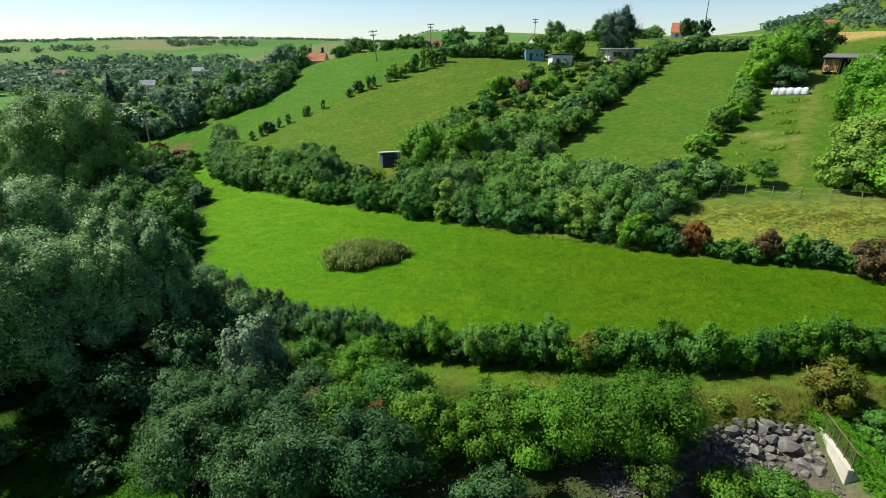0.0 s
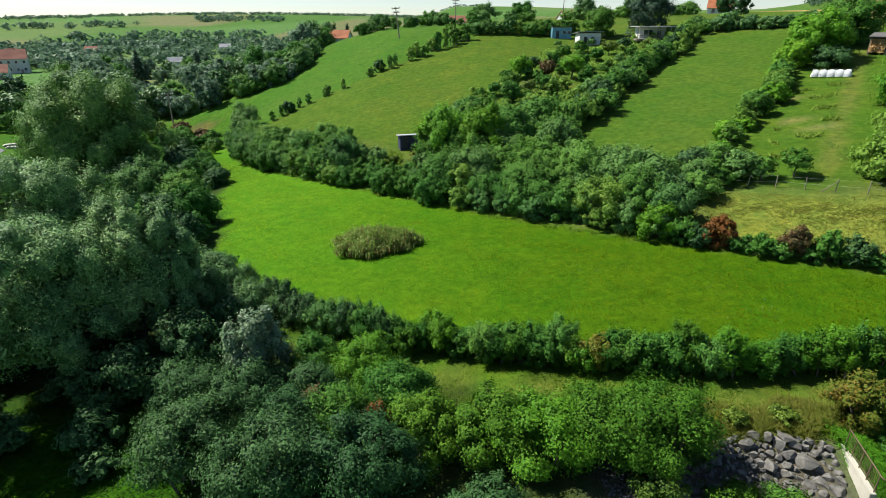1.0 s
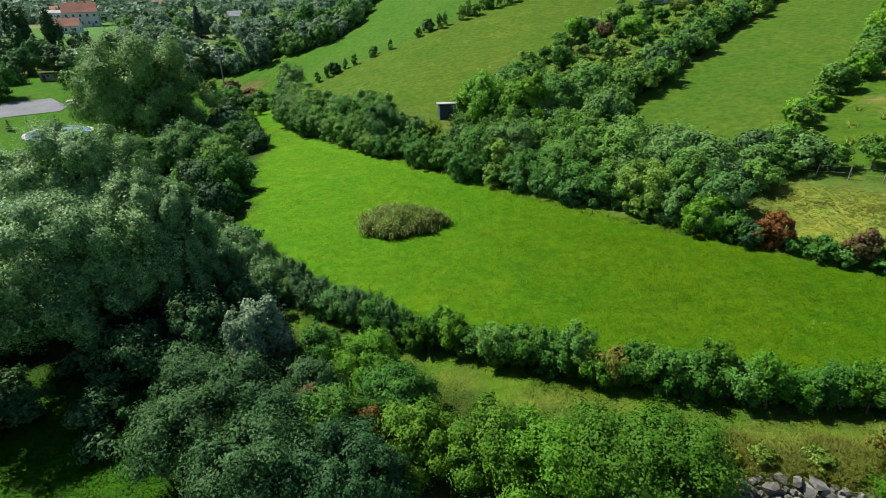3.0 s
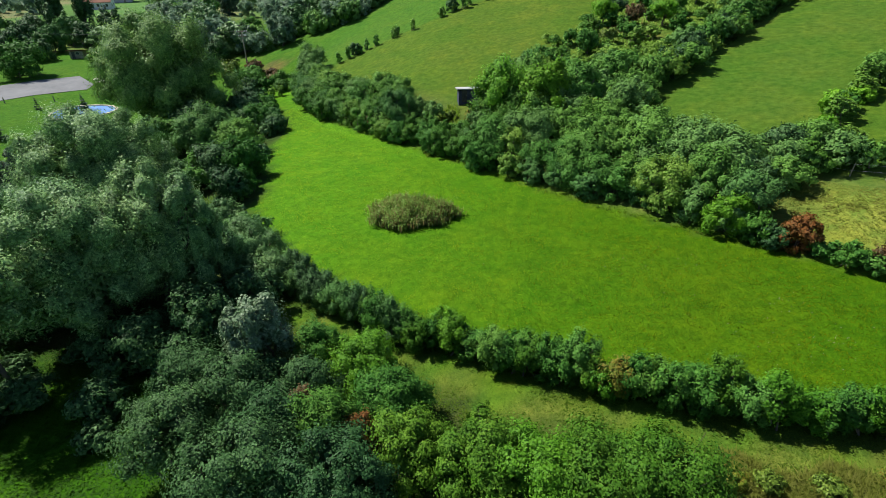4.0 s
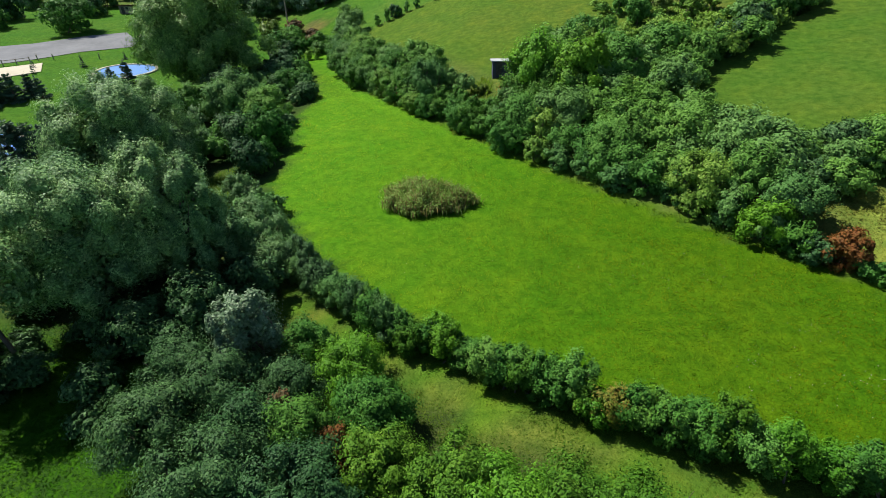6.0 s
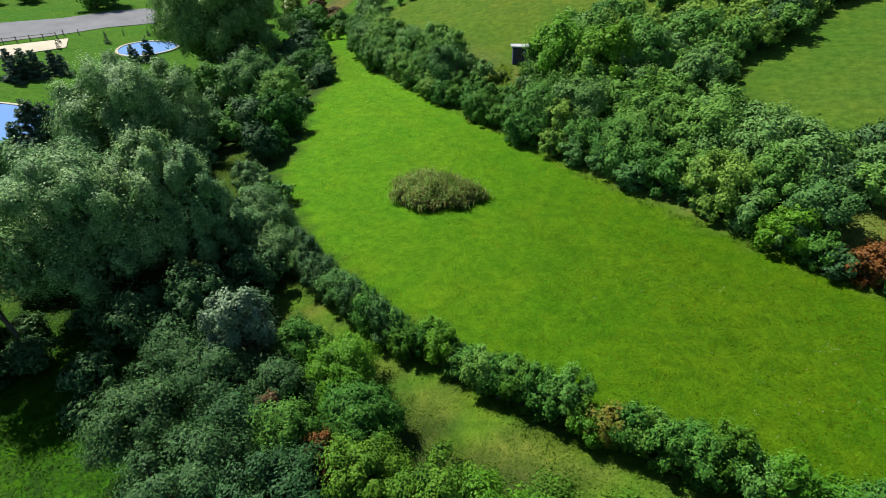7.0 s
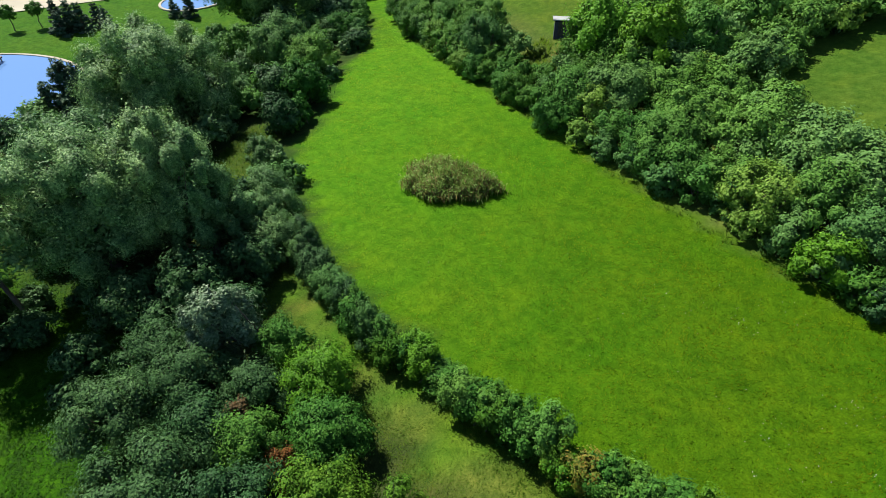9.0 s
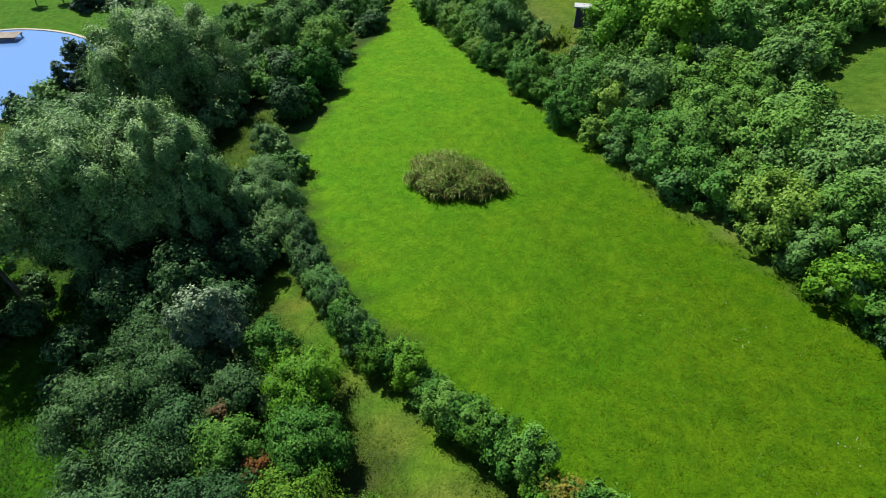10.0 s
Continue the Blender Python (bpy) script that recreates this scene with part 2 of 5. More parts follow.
PATH = [(-14.5, 38.6), (-11, 36.8), (-4.2, 34.2), (1.4, 31.8), (6.2, 30.2), (19, 28.6), (27, 28), (60, 27)]
HEDGE = [(-17.5, 42.5), (-13, 40.3), (-7, 36.9), (2.5, 34.3), (10, 32.4), (20, 31.2), (28, 30.8), (46, 30)]
LANE = [(-36, 88), (-39, 92), (-44.5, 99.5), (-55, 112), (-62, 118)]
CLEARING = [(-34.5, 57.5), (-32.8, 51.0), (-26.4, 46.0)]
ROW = [(-58, 112), (-40, 124.6), (-21, 137), (1, 155)]


def zone_colours(x, y):
    """Base colour of the ground: meadow, path, bank, fields, lawns and far farmland, with thicket shade and backlit
    glow painted in.
    """
    n = len(x)
    # westward brightening paints the glow of backlit grass into the meadow
    col = np.tile((0.046, 0.110, 0.0021), (n, 1)) * (1 + sm(22, -30, x)[:, None] * np.array((0.50, 0.66, 2.2)))

    def lay(colour, mask):
        col[:] = col * (1 - mask[:, None]) + np.array(colour) * mask[:, None]

    wob = 1.2 * np.sin(x * 0.9 + 2 * np.sin(y * 0.7)) + 0.8 * np.sin(y * 1.3 + x * 0.4)
    s = y - edge(x)
    d = line_dist(x, y, PATH)
    west = meadow_west(y) + 0.6
    # shade under the western thicket, painted as darker ground
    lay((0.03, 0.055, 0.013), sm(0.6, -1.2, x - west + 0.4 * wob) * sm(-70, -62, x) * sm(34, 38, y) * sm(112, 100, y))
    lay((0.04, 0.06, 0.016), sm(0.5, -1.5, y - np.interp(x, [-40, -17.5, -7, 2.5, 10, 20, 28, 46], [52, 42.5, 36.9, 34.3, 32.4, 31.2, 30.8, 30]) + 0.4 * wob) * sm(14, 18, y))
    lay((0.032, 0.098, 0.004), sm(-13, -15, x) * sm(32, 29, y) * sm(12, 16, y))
    lay((0.072, 0.158, 0.012), sm(2.2, 0.6, d + 0.3 * wob))
    lay((0.125, 0.135, 0.028), 0.7 * sm(0.6, 0.1, np.abs(d - 0.1 + 0.25 * wob)))
    lay((0.145, 0.155, 0.036), sm(12, 15, x) * sm(28.2, 27, y + 0.3 * wob) * sm(24, 26, y))
    lay((0.05, 0.125, 0.010), sm(21.0, 22.4, x) * sm(27, 26, y) * sm(10, 14, y))
    lay((0.10, 0.09, 0.065), sm(7, 10, x) * sm(21.6, 20.9, x) * sm(26.4, 25.6, y) * sm(16, 18, y))
    lay((0.08, 0.115, 0.025), sm(0, 2, s))
    lay((0.17, 0.215, 0.036), sm(0.5, 2.5, s + 0.4 * wob) * sm(25, 29, x) * sm(13, 10, s))
    up = sm(13, 17, s)
    lay((0.066, 0.116, 0.013), up)
    row = np.interp(x, [-90, -58, -40, -21, 1, 30], [90, 112, 124.6, 137, 155, 178])
    lay((0.052, 0.122, 0.014), up * sm(-0.8, 0.8, y - row) * sm(5, 0, x))
    left = 90 + 2.06 * (x + 6)
    right = 84 + 1.45 * (x - 19)
    lay((0.07, 0.115, 0.016), up * sm(1, -1, y - left) * sm(-1, 1, y - right))
    gl, gr = 74 + 1.77 * (x - 37), 55 + 1.9 * (x - 41)
    lay((0.060, 0.118, 0.012), up * sm(1, -1, y - gl) * sm(125, 118, y))
    lay((0.058, 0.114, 0.013), up * sm(1, -1, y - right) * sm(-1, 1, y - gl) * sm(140, 132, y))
    lay((0.10, 0.13, 0.024), up * sm(1.6, 0.6, np.abs((x - 41.2) - (y - 61.9) * 0.67)) * sm(112, 105, y) * sm(58, 62, y))
    for k in (73, 77.2, 85.8):
        lay((0.14, 0.155, 0.045), up * sm(0.7, 0.3, np.abs(y - k - 0.12 * (x - 45))) * sm(4.2, 3.8, np.abs(x - 44 - (k - 72) * 0.62)))
    lay((0.32, 0.235, 0.085), sm(127, 133, y - 0.2 * (x - 95)) * sm(82, 88, x - 0.25 * (y - 120)) * sm(260, 240, y))
    lay((0.045, 0.118, 0.010), sm(-60, -67, x - 0.12 * (y - 60)) * sm(160, 140, y) * sm(-200, -180, x) * sm(30, 35, y))
    lay((0.125, 0.115, 0.035), sm(6, 3, np.hypot(x - 17, (y - 113) * 0.7) + 0.5 * wob))
    lay((0.062, 0.150, 0.006), sm(1.9, 1.2, line_dist(x, y, LANE) + 0.2 * wob))
    lay((0.125, 0.170, 0.026), sm(1.8, 0.8, line_dist(x, y, CLEARING) + 0.35 * wob))
    lay((0.10, 0.10, 0.03), sm(6, 3, np.hypot(x + 70, (y - 139) * 1.3) + wob))
    # farmland beyond
    r, az = np.hypot(x, y), np.degrees(np.arctan2(x, y))
    farm = sm(230, 330, r) * sm(40, 20, az + 0 * r) * (1 - sm(-60, 40, x) * sm(600, 300, r))
    cell = np.floor(az / 9 + 0.7 * np.sin(r * 0.004)) * 3 + np.floor(r / 330 + 0.3 * np.sin(az * 0.2))
    tones = np.array([(0.07, 0.145, 0.035), (0.10, 0.16, 0.05), (0.065, 0.14, 0.03), (0.14, 0.15, 0.07), (0.08, 0.165, 0.045)])
    pick = tones[(np.abs(cell).astype(int) * 7) % 5]
    col[:] = col * (1 - farm[:, None]) + pick * farm[:, None]
    return col


def ground_material():
    m, nodes, links, b = material("ground", 0.95, 0, 0.04)
    att, geo = nodes.new("ShaderNodeAttribute"), nodes.new("ShaderNodeNewGeometry")
    att.attribute_name = "ground_tint"
    v = geo.outputs["Position"]
    big, mid_, fine = noise_node(nodes, links, 0.09, 4, v), noise_node(nodes, links, 1.1, 8, v, 0.7), noise_node(nodes, links, 9, 4, v)
    r1 = ramp(nodes, [(0.3, (0.84, 0.98, 0.85)), (0.7, (1.16, 1.02, 1.1))])
    links.new(big.outputs["Fac"], r1.inputs["Fac"])
    r2 = ramp(nodes, [(0.38, (0.72, 0.81, 0.76)), (0.62, (1.26, 1.17, 1.2))])
    links.new(mid_.outputs["Fac"], r2.inputs["Fac"])
    r3 = ramp(nodes, [(0.36, (0.84, 0.86, 0.83)), (0.64, (1.13, 1.11, 1.1))])
    links.new(fine.outputs["Fac"], r3.inputs["Fac"])
    wide = noise_node(nodes, links, 0.32, 5, v, 0.65)
    r4 = ramp(nodes, [(0.36, (0.88, 0.96, 0.96)), (0.5, (1.0, 1.0, 1.0)), (0.66, (1.2, 1.07, 1.0))])
    links.new(wide.outputs["Fac"], r4.inputs["Fac"])
    c = mix(nodes, links, "MULTIPLY", 1.0, att.outputs["Color"], r1.outputs["Color"])
    c = mix(nodes, links, "MULTIPLY", 1.0, c, r4.outputs["Color"])
    c = mix(nodes, links, "MULTIPLY", 1.0, c, r2.outputs["Color"])
    c = mix(nodes, links, "MULTIPLY", 1.0, c, r3.outputs["Color"])
    links.new(c, b.inputs["Base Color"])
    tuft = noise_node(nodes, links, 3.6, 5, v, 0.75)
    bump(nodes, links, b, tuft.outputs["Fac"], 0.8, 0.22)
    return m


def axis(lo, hi, step, end_lo, end_hi):
    a = list(np.arange(lo, hi + step / 2, step))
    d = step
    while a[-1] < end_hi:
        d *= 1.09
        a.append(a[-1] + d)
    d = step
    while a[0] > end_lo:
        d *= 1.09
        a.insert(0, a[0] - d)
    return np.array(a)


def raw_mesh(name, verts, faces):
    """A mesh from an array of corners and an array of equal-sided faces."""
    me = bpy.data.meshes.new(name)
    verts, faces = np.asarray(verts, np.float32), np.asarray(faces, np.int32)
    k = faces.shape[1]
    me.vertices.add(len(verts))
    me.vertices.foreach_set("co", verts.ravel())
    me.loops.add(faces.size)
    me.loops.foreach_set("vertex_index", faces.ravel())
    me.polygons.add(len(faces))
    me.polygons.foreach_set("loop_start", np.arange(0, faces.size, k, dtype=np.int32))
    me.update(calc_edges=True)
    return me


def build_ground():
    xs, ys = axis(-125, 85, 1.8, -4000, 4000), axis(5, 170, 1.8, -4000, 4000)
    gx, gy = np.meshgrid(xs, ys)
    x, y = gx.ravel(), gy.ravel()
    z = terrain(x, y)
    nx, ny = len(xs), len(ys)
    i = (np.arange(ny - 1)[:, None] * nx + np.arange(nx - 1)[None]).ravel()
    me = raw_mesh("ground", np.column_stack([x, y, z]), np.column_stack([i, i + 1, i + nx + 1, i + nx]))
    col = me.attributes.new("ground_tint", "FLOAT_COLOR", "POINT")
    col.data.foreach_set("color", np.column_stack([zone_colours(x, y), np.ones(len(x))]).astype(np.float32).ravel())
    me.shade_smooth()
    me.materials.append(ground_material())
    return tagged(new("ground", me), "green valley meadow and hillside fields of grass", "ground", kind="structure")


build_ground()


# ---- building blocks ----
def part(name, me, mat, parent, label=""):
    """One mesh as one object under a thing or part."""
    if isinstance(me, bmesh.types.BMesh):
        data = bpy.data.meshes.new(name)
        me.to_mesh(data)
        me.free()
        me = data
    if mat and not me.materials:
        me.materials.append(mat)
    ob = new(name, me)
    ob.parent = parent
    return tagged(ob, label)


def thing(name, m, label, category, group="", kind=""):
    ob = new(name)
    ob.empty_display_size = 0.2
    ob.matrix_basis = m
    return tagged(ob, label, category, group, kind)


def tube(points, radii, sides=6):
    """Corners and faces of a tapering tube along points."""
    pts = np.asarray(points, float)
    verts, faces = [], []
    for i, (p, r) in enumerate(zip(pts, radii)):
        d = pts[min(i + 1, len(pts) - 1)] - pts[max(i - 1, 0)]
        d /= np.linalg.norm(d) + 1e-9
        a = np.cross(d, (0.3, 1, 0.2) if abs(d[1]) < 0.9 else (1, 0, 0))
        a /= np.linalg.norm(a)
        b = np.cross(d, a)
        for k in range(sides):
            w = 2 * math.pi * k / sides
            verts.append(p + r * (math.cos(w) * a + math.sin(w) * b))
    for i in range(len(pts) - 1):
        for k in range(sides):
            faces.append((i * sides + k, i * sides + (k + 1) % sides, (i + 1) * sides + (k + 1) % sides, (i + 1) * sides + k))
    return np.array(verts), np.array(faces)


def join(pieces):
    verts, faces, n = [], [], 0
    for v, f in pieces:
        verts.append(v)
        faces.append(np.asarray(f) + n)
        n += len(v)
    return np.concatenate(verts), np.concatenate(faces)


def unit(v):
    return v / (np.linalg.norm(v, axis=-1, keepdims=True) + 1e-9)


def blades(rng, pos, out, size, slim, spread=0.9, hang=0.0, tri=False, lift=0.3):
    """Leaves at pos, facing roughly out: four corners each, folded on the midrib, or three for far ones."""
    n = len(pos)
    nrm = unit(out + spread * rng.normal(size=(n, 3)) * 0.5 + np.array((0, 0, lift)))
    along = unit(np.cross(nrm, rng.normal(size=(n, 3))))
    along = unit(along + np.array((0, 0, -hang)))
    side = unit(np.cross(nrm, along))
    ln = size * rng.uniform(0.7, 1.35, (n, 1))
    wd = ln * slim * rng.uniform(0.8, 1.2, (n, 1))
    fold = nrm * wd * 0.35
    if tri:
        v = np.stack([pos - along * ln * 0.5 - side * wd * 0.55, pos - along * ln * 0.4 + side * wd * 0.55, pos + along * ln * 0.6], 1)
        return v.reshape(-1, 3), np.arange(3 * n).reshape(-1, 3)
    v = np.stack([pos - along * ln * 0.5, pos + side * wd * 0.5 + fold, pos + along * ln * 0.5, pos - side * wd * 0.5 + fold], 1)
    return v.reshape(-1, 3), np.arange(4 * n).reshape(-1, 4)


def spruce_crown(rng, r, h, base, count, size, slim, tri):
    """Whorls of drooping boughs round a leader, set with needle sprays."""
    whorls = max(7, int(h / 0.55))
    per = 8
    w = np.minimum((whorls * (1 - np.sqrt(1 - rng.uniform(0, 0.985, count)))).astype(int), whorls - 1)
    u = (w + 0.5) / whorls
    turn = rng.uniform(0, 6.28, (whorls, per))
    long_ = rng.uniform(0.7, 1.15, (whorls, per))
    j = rng.integers(0, per, count)
    a = turn[w, j] + rng.normal(0, 0.13, count)
    q = rng.uniform(0.12, 1.0, count) ** 0.7
    reach = q * long_[w, j] * r * (1.04 - u) ** 0.85
    z = (base + (1 - base) * u) * h + rng.normal(0, 0.03 * r, count) + reach * (0.32 * q - 0.42 + 0.5 * u)
    pos = np.column_stack([reach * np.cos(a), reach * np.sin(a), np.maximum(z, 0.05)])
    out = np.column_stack([0.5 * np.cos(a), 0.5 * np.sin(a), np.full(count, 0.7)])
    v, f = blades(rng, pos, out, size, slim, tri=tri)
    mids = np.array([(0, 0, h * 0.5), (0, 0, h * 0.77)])
    return v, f, mids


def crown(rng, r, h, base, count, size, slim, lobes=9, weep=0.0, tight=0.2, cone=False, tri=False, skirt=0.0, dome=False, brush=0.0):
    """Leaf positions gathered in sprays on the outside of a lobed crown. Returns mesh arrays and the lobes' middles."""
    if cone:
        return spruce_crown(rng, r, h, base, count, size, slim, tri)
    mids, rads = [], []
    hz = (1 - base) * h * (0.62 if dome else 0.5)
    zc = h - hz
    lobes = int(lobes * (1.9 if lobes <= 20 else 1.3))
    for k in range(lobes):
        z = 1 - (1.36 if dome else 2.0) * (k + 0.5) / lobes + rng.normal() * 0.1
        z, a = min(max(z, -0.95), 0.97), k * 2.39996 + rng.normal() * 0.3
        d = np.array((math.cos(a) * math.sqrt(1 - z * z), math.sin(a) * math.sqrt(1 - z * z), z))
        if dome and z > 0:
            # broad, flattened top
            d = d / (math.hypot(d[0], d[1]) ** 2.9 + z ** 2.9) ** (1 / 2.9)
        q = rng.uniform(0.5, 0.84) if dome else rng.uniform(0.48, 0.8)
        flare = 1.22 if d[2] < 0 and base < 0.1 else 1.0
        low = base < 0.1 and not dome and z < -0.5
        mids.append((d[0] * r * q * flare, d[1] * r * q * flare, rng.uniform(0.08, 0.24) * h if low else zc + d[2] * hz * q))
        rads.append(rng.uniform(0.14, 0.27) if dome else rng.uniform(0.2, 0.44) * (20 / lobes) ** 0.2)
    mids, rads = np.array(mids), np.array(rads)
    k = rng.integers(0, lobes, count * 2)
    sprays = max(14, int(26 * (count / 8000) ** 0.5))
    sp_dir = unit(rng.normal(size=(lobes, sprays, 3)) + (0, 0, 0.2))
    sp_len = rng.uniform(0.72, 1.22, (lobes, sprays))
    j = rng.integers(0, sprays, count * 2)
    out = sp_dir[k, j]
    ell = np.array((r, r, hz))
    lob = rads[k][:, None] * ell
    wide = 1.95 / math.sqrt(sprays) + 0.25 * tight
    jit = rng.normal(size=(count * 2, 3)) * wide
    off = (jit ** 2).sum(1)
    axis_ = unit(out + jit)
    reach = sp_len[k, j] * np.clip(1.06 - 0.42 * off / (3 * wide ** 2), 0.45, 1.1) * rng.uniform(0.86, 1.03, count * 2)
    pos = mids[k] + lob * axis_ * reach[:, None]
    shoot = rng.uniform(size=count * 2) < (0.015 if dome else 0.07 + brush)
    far_ = mids[k] + lob * unit(out + 0.25 * jit + (0, 0, 0.5)) * (sp_len[k, j] * rng.uniform(0.95, 1.32, count * 2))[:, None]
    pos[shoot] = far_[shoot]
    inner = rng.uniform(size=count * 2) < 0.16
    pos[inner] = (mids[k] + lob * axis_ * rng.uniform(0.3, 0.78, (count * 2, 1)))[inner]
    out = unit(out * 0.4 + axis_ * 0.6 + 0.75 * unit((pos - (0, 0, zc)) / ell))
    grow = np.where(inner, 1.35, 1.0)
    if weep:
        drop = rng.exponential(weep, count * 2)
        pos[:, 2] -= drop * np.clip(np.hypot(pos[:, 0], pos[:, 1]) / r, 0.1, 1.0) * h
    # leave out what is buried in another lobe
    keep = np.ones(len(pos), bool)
    for i in range(lobes):
        q = (pos - mids[i]) / (rads[i] * ell)
        keep &= (k == i) | ((q ** 2).sum(1) > 0.3)
    keep &= pos[:, 2] > max(0.03, skirt * h)
    pos, out, grow = pos[keep][:count], out[keep][:count], grow[keep][:count]
    v, f = blades(rng, pos, out, size * grow[:, None], slim, 0.5 if dome else 0.6, hang=weep * 6, tri=tri, lift=0.1 if dome else 0.3)
    if count < 200:
        return v, f, mids
    # oversized inner leaves added to block light through the heart of each lobe
    c = np.repeat(np.arange(lobes), 8)
    heart = mids[c] + rads[c][:, None] * ell * unit(rng.normal(size=(len(c), 3))) * rng.uniform(0.1, 0.42, (len(c), 1))
    up = heart[:, 2] > max(0.1, skirt * h)
    hv, hf = blades(rng, heart[up], rng.normal(size=(up.sum(), 3)), np.minimum(0.6 * rads[c] * min(r, hz), 2.4 * size)[up][:, None], 0.7, tri=tri)
    # core of large leaves, added so the crown shades its far side
    leaf_l = min(0.3 * min(r, hz), 0.42 if dome and size < 0.3 else max(0.34, 2 * size))
    m = int((42 if dome else 15) * r * hz / leaf_l ** 2)
    ball = unit(rng.normal(size=(m, 3))) * rng.uniform(0.15, 0.62 if dome else 0.42, (m, 1)) * ell + (0, 0, zc)
    ball = ball[ball[:, 2] > max(0.3, skirt * h)]
    cv, cf = blades(rng, ball, rng.normal(size=ball.shape), leaf_l, 0.8, tri=tri)
    v, f = join([(v, f), (hv, hf), (cv, cf)])
    return v, f, mids


def stems(rng, mids, h, base, r0, single, sides=6, limit=9):
    """Trunk with limbs, or a sheaf of stems, reaching into the crown's lobes."""
    out = []
    if single:
        top = np.array((rng.normal() * 0.02 * h, rng.normal() * 0.02 * h, h * max(base, 0.18) * 1.25))
        out.append(tube([(0, 0, -0.5), (0, 0, 0.15), top * 0.5 + rng.normal(size=3) * 0.03 * h * (1, 1, 0), top], [r0 * 1.5, r0 * 1.15, r0 * 0.9, r0 * 0.75], sides + 2))
        start, rs = top, r0 * 0.55
    else:
        start, rs = np.array((0, 0, -0.3)), r0 * 0.6
    for m in mids[:limit]:
        s = start + (0 if single else rng.normal(size=3) * (0.12 * h, 0.12 * h, 0))
        a = s + (m - s) * 0.45 + rng.normal(size=3) * 0.05 * h
        b = m + (m - s) * (0.25 if single else 0.06)
        out.append(tube([s, a, m, b], [rs, rs * 0.65, rs * 0.4, rs * 0.15], sides))
        for _ in range(2 if limit > 5 else 0):
            e = m + rng.normal(size=3) * 0.07 * h
            out.append(tube([a, (a + e) / 2 + rng.normal(size=3) * 0.03 * h, e], [rs * 0.4, rs * 0.28, rs * 0.1], 4))
    return join(out)


def plant(name, x, y, r, h, leaf, label, category, density=110, size=0.2, slim=0.5, base=0.05, lobes=9, weep=0.0,
          seed=0, single=False, group="", tight=0.2, cone=False, trunk_r=None, turn=0.0, sink=0.0, skirt=0.0, dome=False, brush=0.0):
    """A tree or shrub: an Empty at its foot, a mesh of wood and a mesh of leaves."""
    rng = np.random.default_rng(seed + 17)
    ob = thing(name, pose(x, y, ground(x, y) - sink, 0, 0, turn), label, category, group)
    hz = (1 - base) * h / 2
    area = 4 * math.pi * ((2 * (r * hz) ** 1.6 + (r * r) ** 1.6) / 3) ** (1 / 1.6)
    count = int(area * density * (1 - 0.8 * skirt))
    v, f, mids = crown(rng, r, h, base, count, size, slim, lobes, weep, tight, cone, True, skirt, dome, brush)
    wv, wf = stems(rng, mids * ((0.7, 0.7, 0.85) if dome else (1.0, 1.0, 1.0)), h, base, trunk_r or min(0.03 * h, 0.3), single, 6 if single and density > 40 else 4, 9 if density > 22 and (single or r > 2.4) else 5)
    part("trunk", raw_mesh("wood", wv, wf), BARK, ob)
    part("crown", raw_mesh("leaves", v, f), LEAF[leaf], ob)
    return ob


def again(ob, x, y, scale, turn, tall=1.0, sink=0.0):
    m = Matrix.LocRotScale((x, y, ground(x, y) - sink), Euler((0, 0, radians(turn))), (scale, scale, scale * tall))
    return copy_thing(ob, m)


# ---- big willows and trees along the stream ----
W_LABEL = "tall willow with silvery green drooping leaves beside the meadow"
plant("willow_tree", -22.8, 39.2, 3.3, 12.0, "willow", W_LABEL, "tree", 260, 0.125, 0.75, 0.08, 34, 0.004, 7, True, "willows by the stream", dome=True)
plant("willow_tree", -25.8, 38.6, 5.0, 13.2, "willow", W_LABEL, "tree", 260, 0.125, 0.75, 0.1, 44, 0.004, 1, True, "willows by the stream", dome=True)
plant("willow_tree", -29.4, 34.4, 6.4, 13.2, "willow", W_LABEL, "tree", 240, 0.13, 0.75, 0.1, 58, 0.004, 2, True, "willows by the stream", dome=True)
plant("willow_tree", -46.2, 54.8, 8.3, 14.2, "willow", W_LABEL, "tree", 120, 0.17, 0.75, 0.02, 52, 0.004, 3, True, "willows by the stream", dome=True)
plant("willow_tree", -65.0, 92.5, 11.8, 20.0, "goldwillow", "huge round-crowned silvery green willow at the edge of the lawn", "tree", 54, 0.30, 0.6, 0.0, 62, 0.004, 4, True, dome=True)
# added to cast dappled shade on the lawn to its east
plant("willow_tree", -30.4, 27.6, 4.6, 13.0, "willow", W_LABEL, "tree", 60, 0.235, 0.5, 0.36, 18, 0.012, 8, True, "willows by the stream", trunk_r=0.17)
plant("willow_tree", -37.4, 38.0, 5.6, 12.0, "willow", W_LABEL, "tree", 80, 0.25, 0.45, 0.1, 36, 0.02, 12, True, "willows by the stream", dome=True)
# stands out of view, added only to shade the lawn
plant("willow_tree", -38.5, 27.0, 4.7, 12.4, "willow", W_LABEL, "tree", 70, 0.26, 0.45, 0.14, 34, 0.012, 9, True, "willows by the stream", dome=True)
plant("deciduous_tree", -46.8, 76.0, 4.4, 7.8, "sallow", "green tree with a dense crown by the meadow", "tree", 70, 0.28, 0.6, 0.0, 16, 0.01, 5, True)
plant("poplar_tree", -12.9, 31.2, 2.35, 7.2, "poplar", "slender grey-leaved poplar above the shrubs", "tree", 170, 0.16, 0.7, 0.0, 13, 0, 35, False)

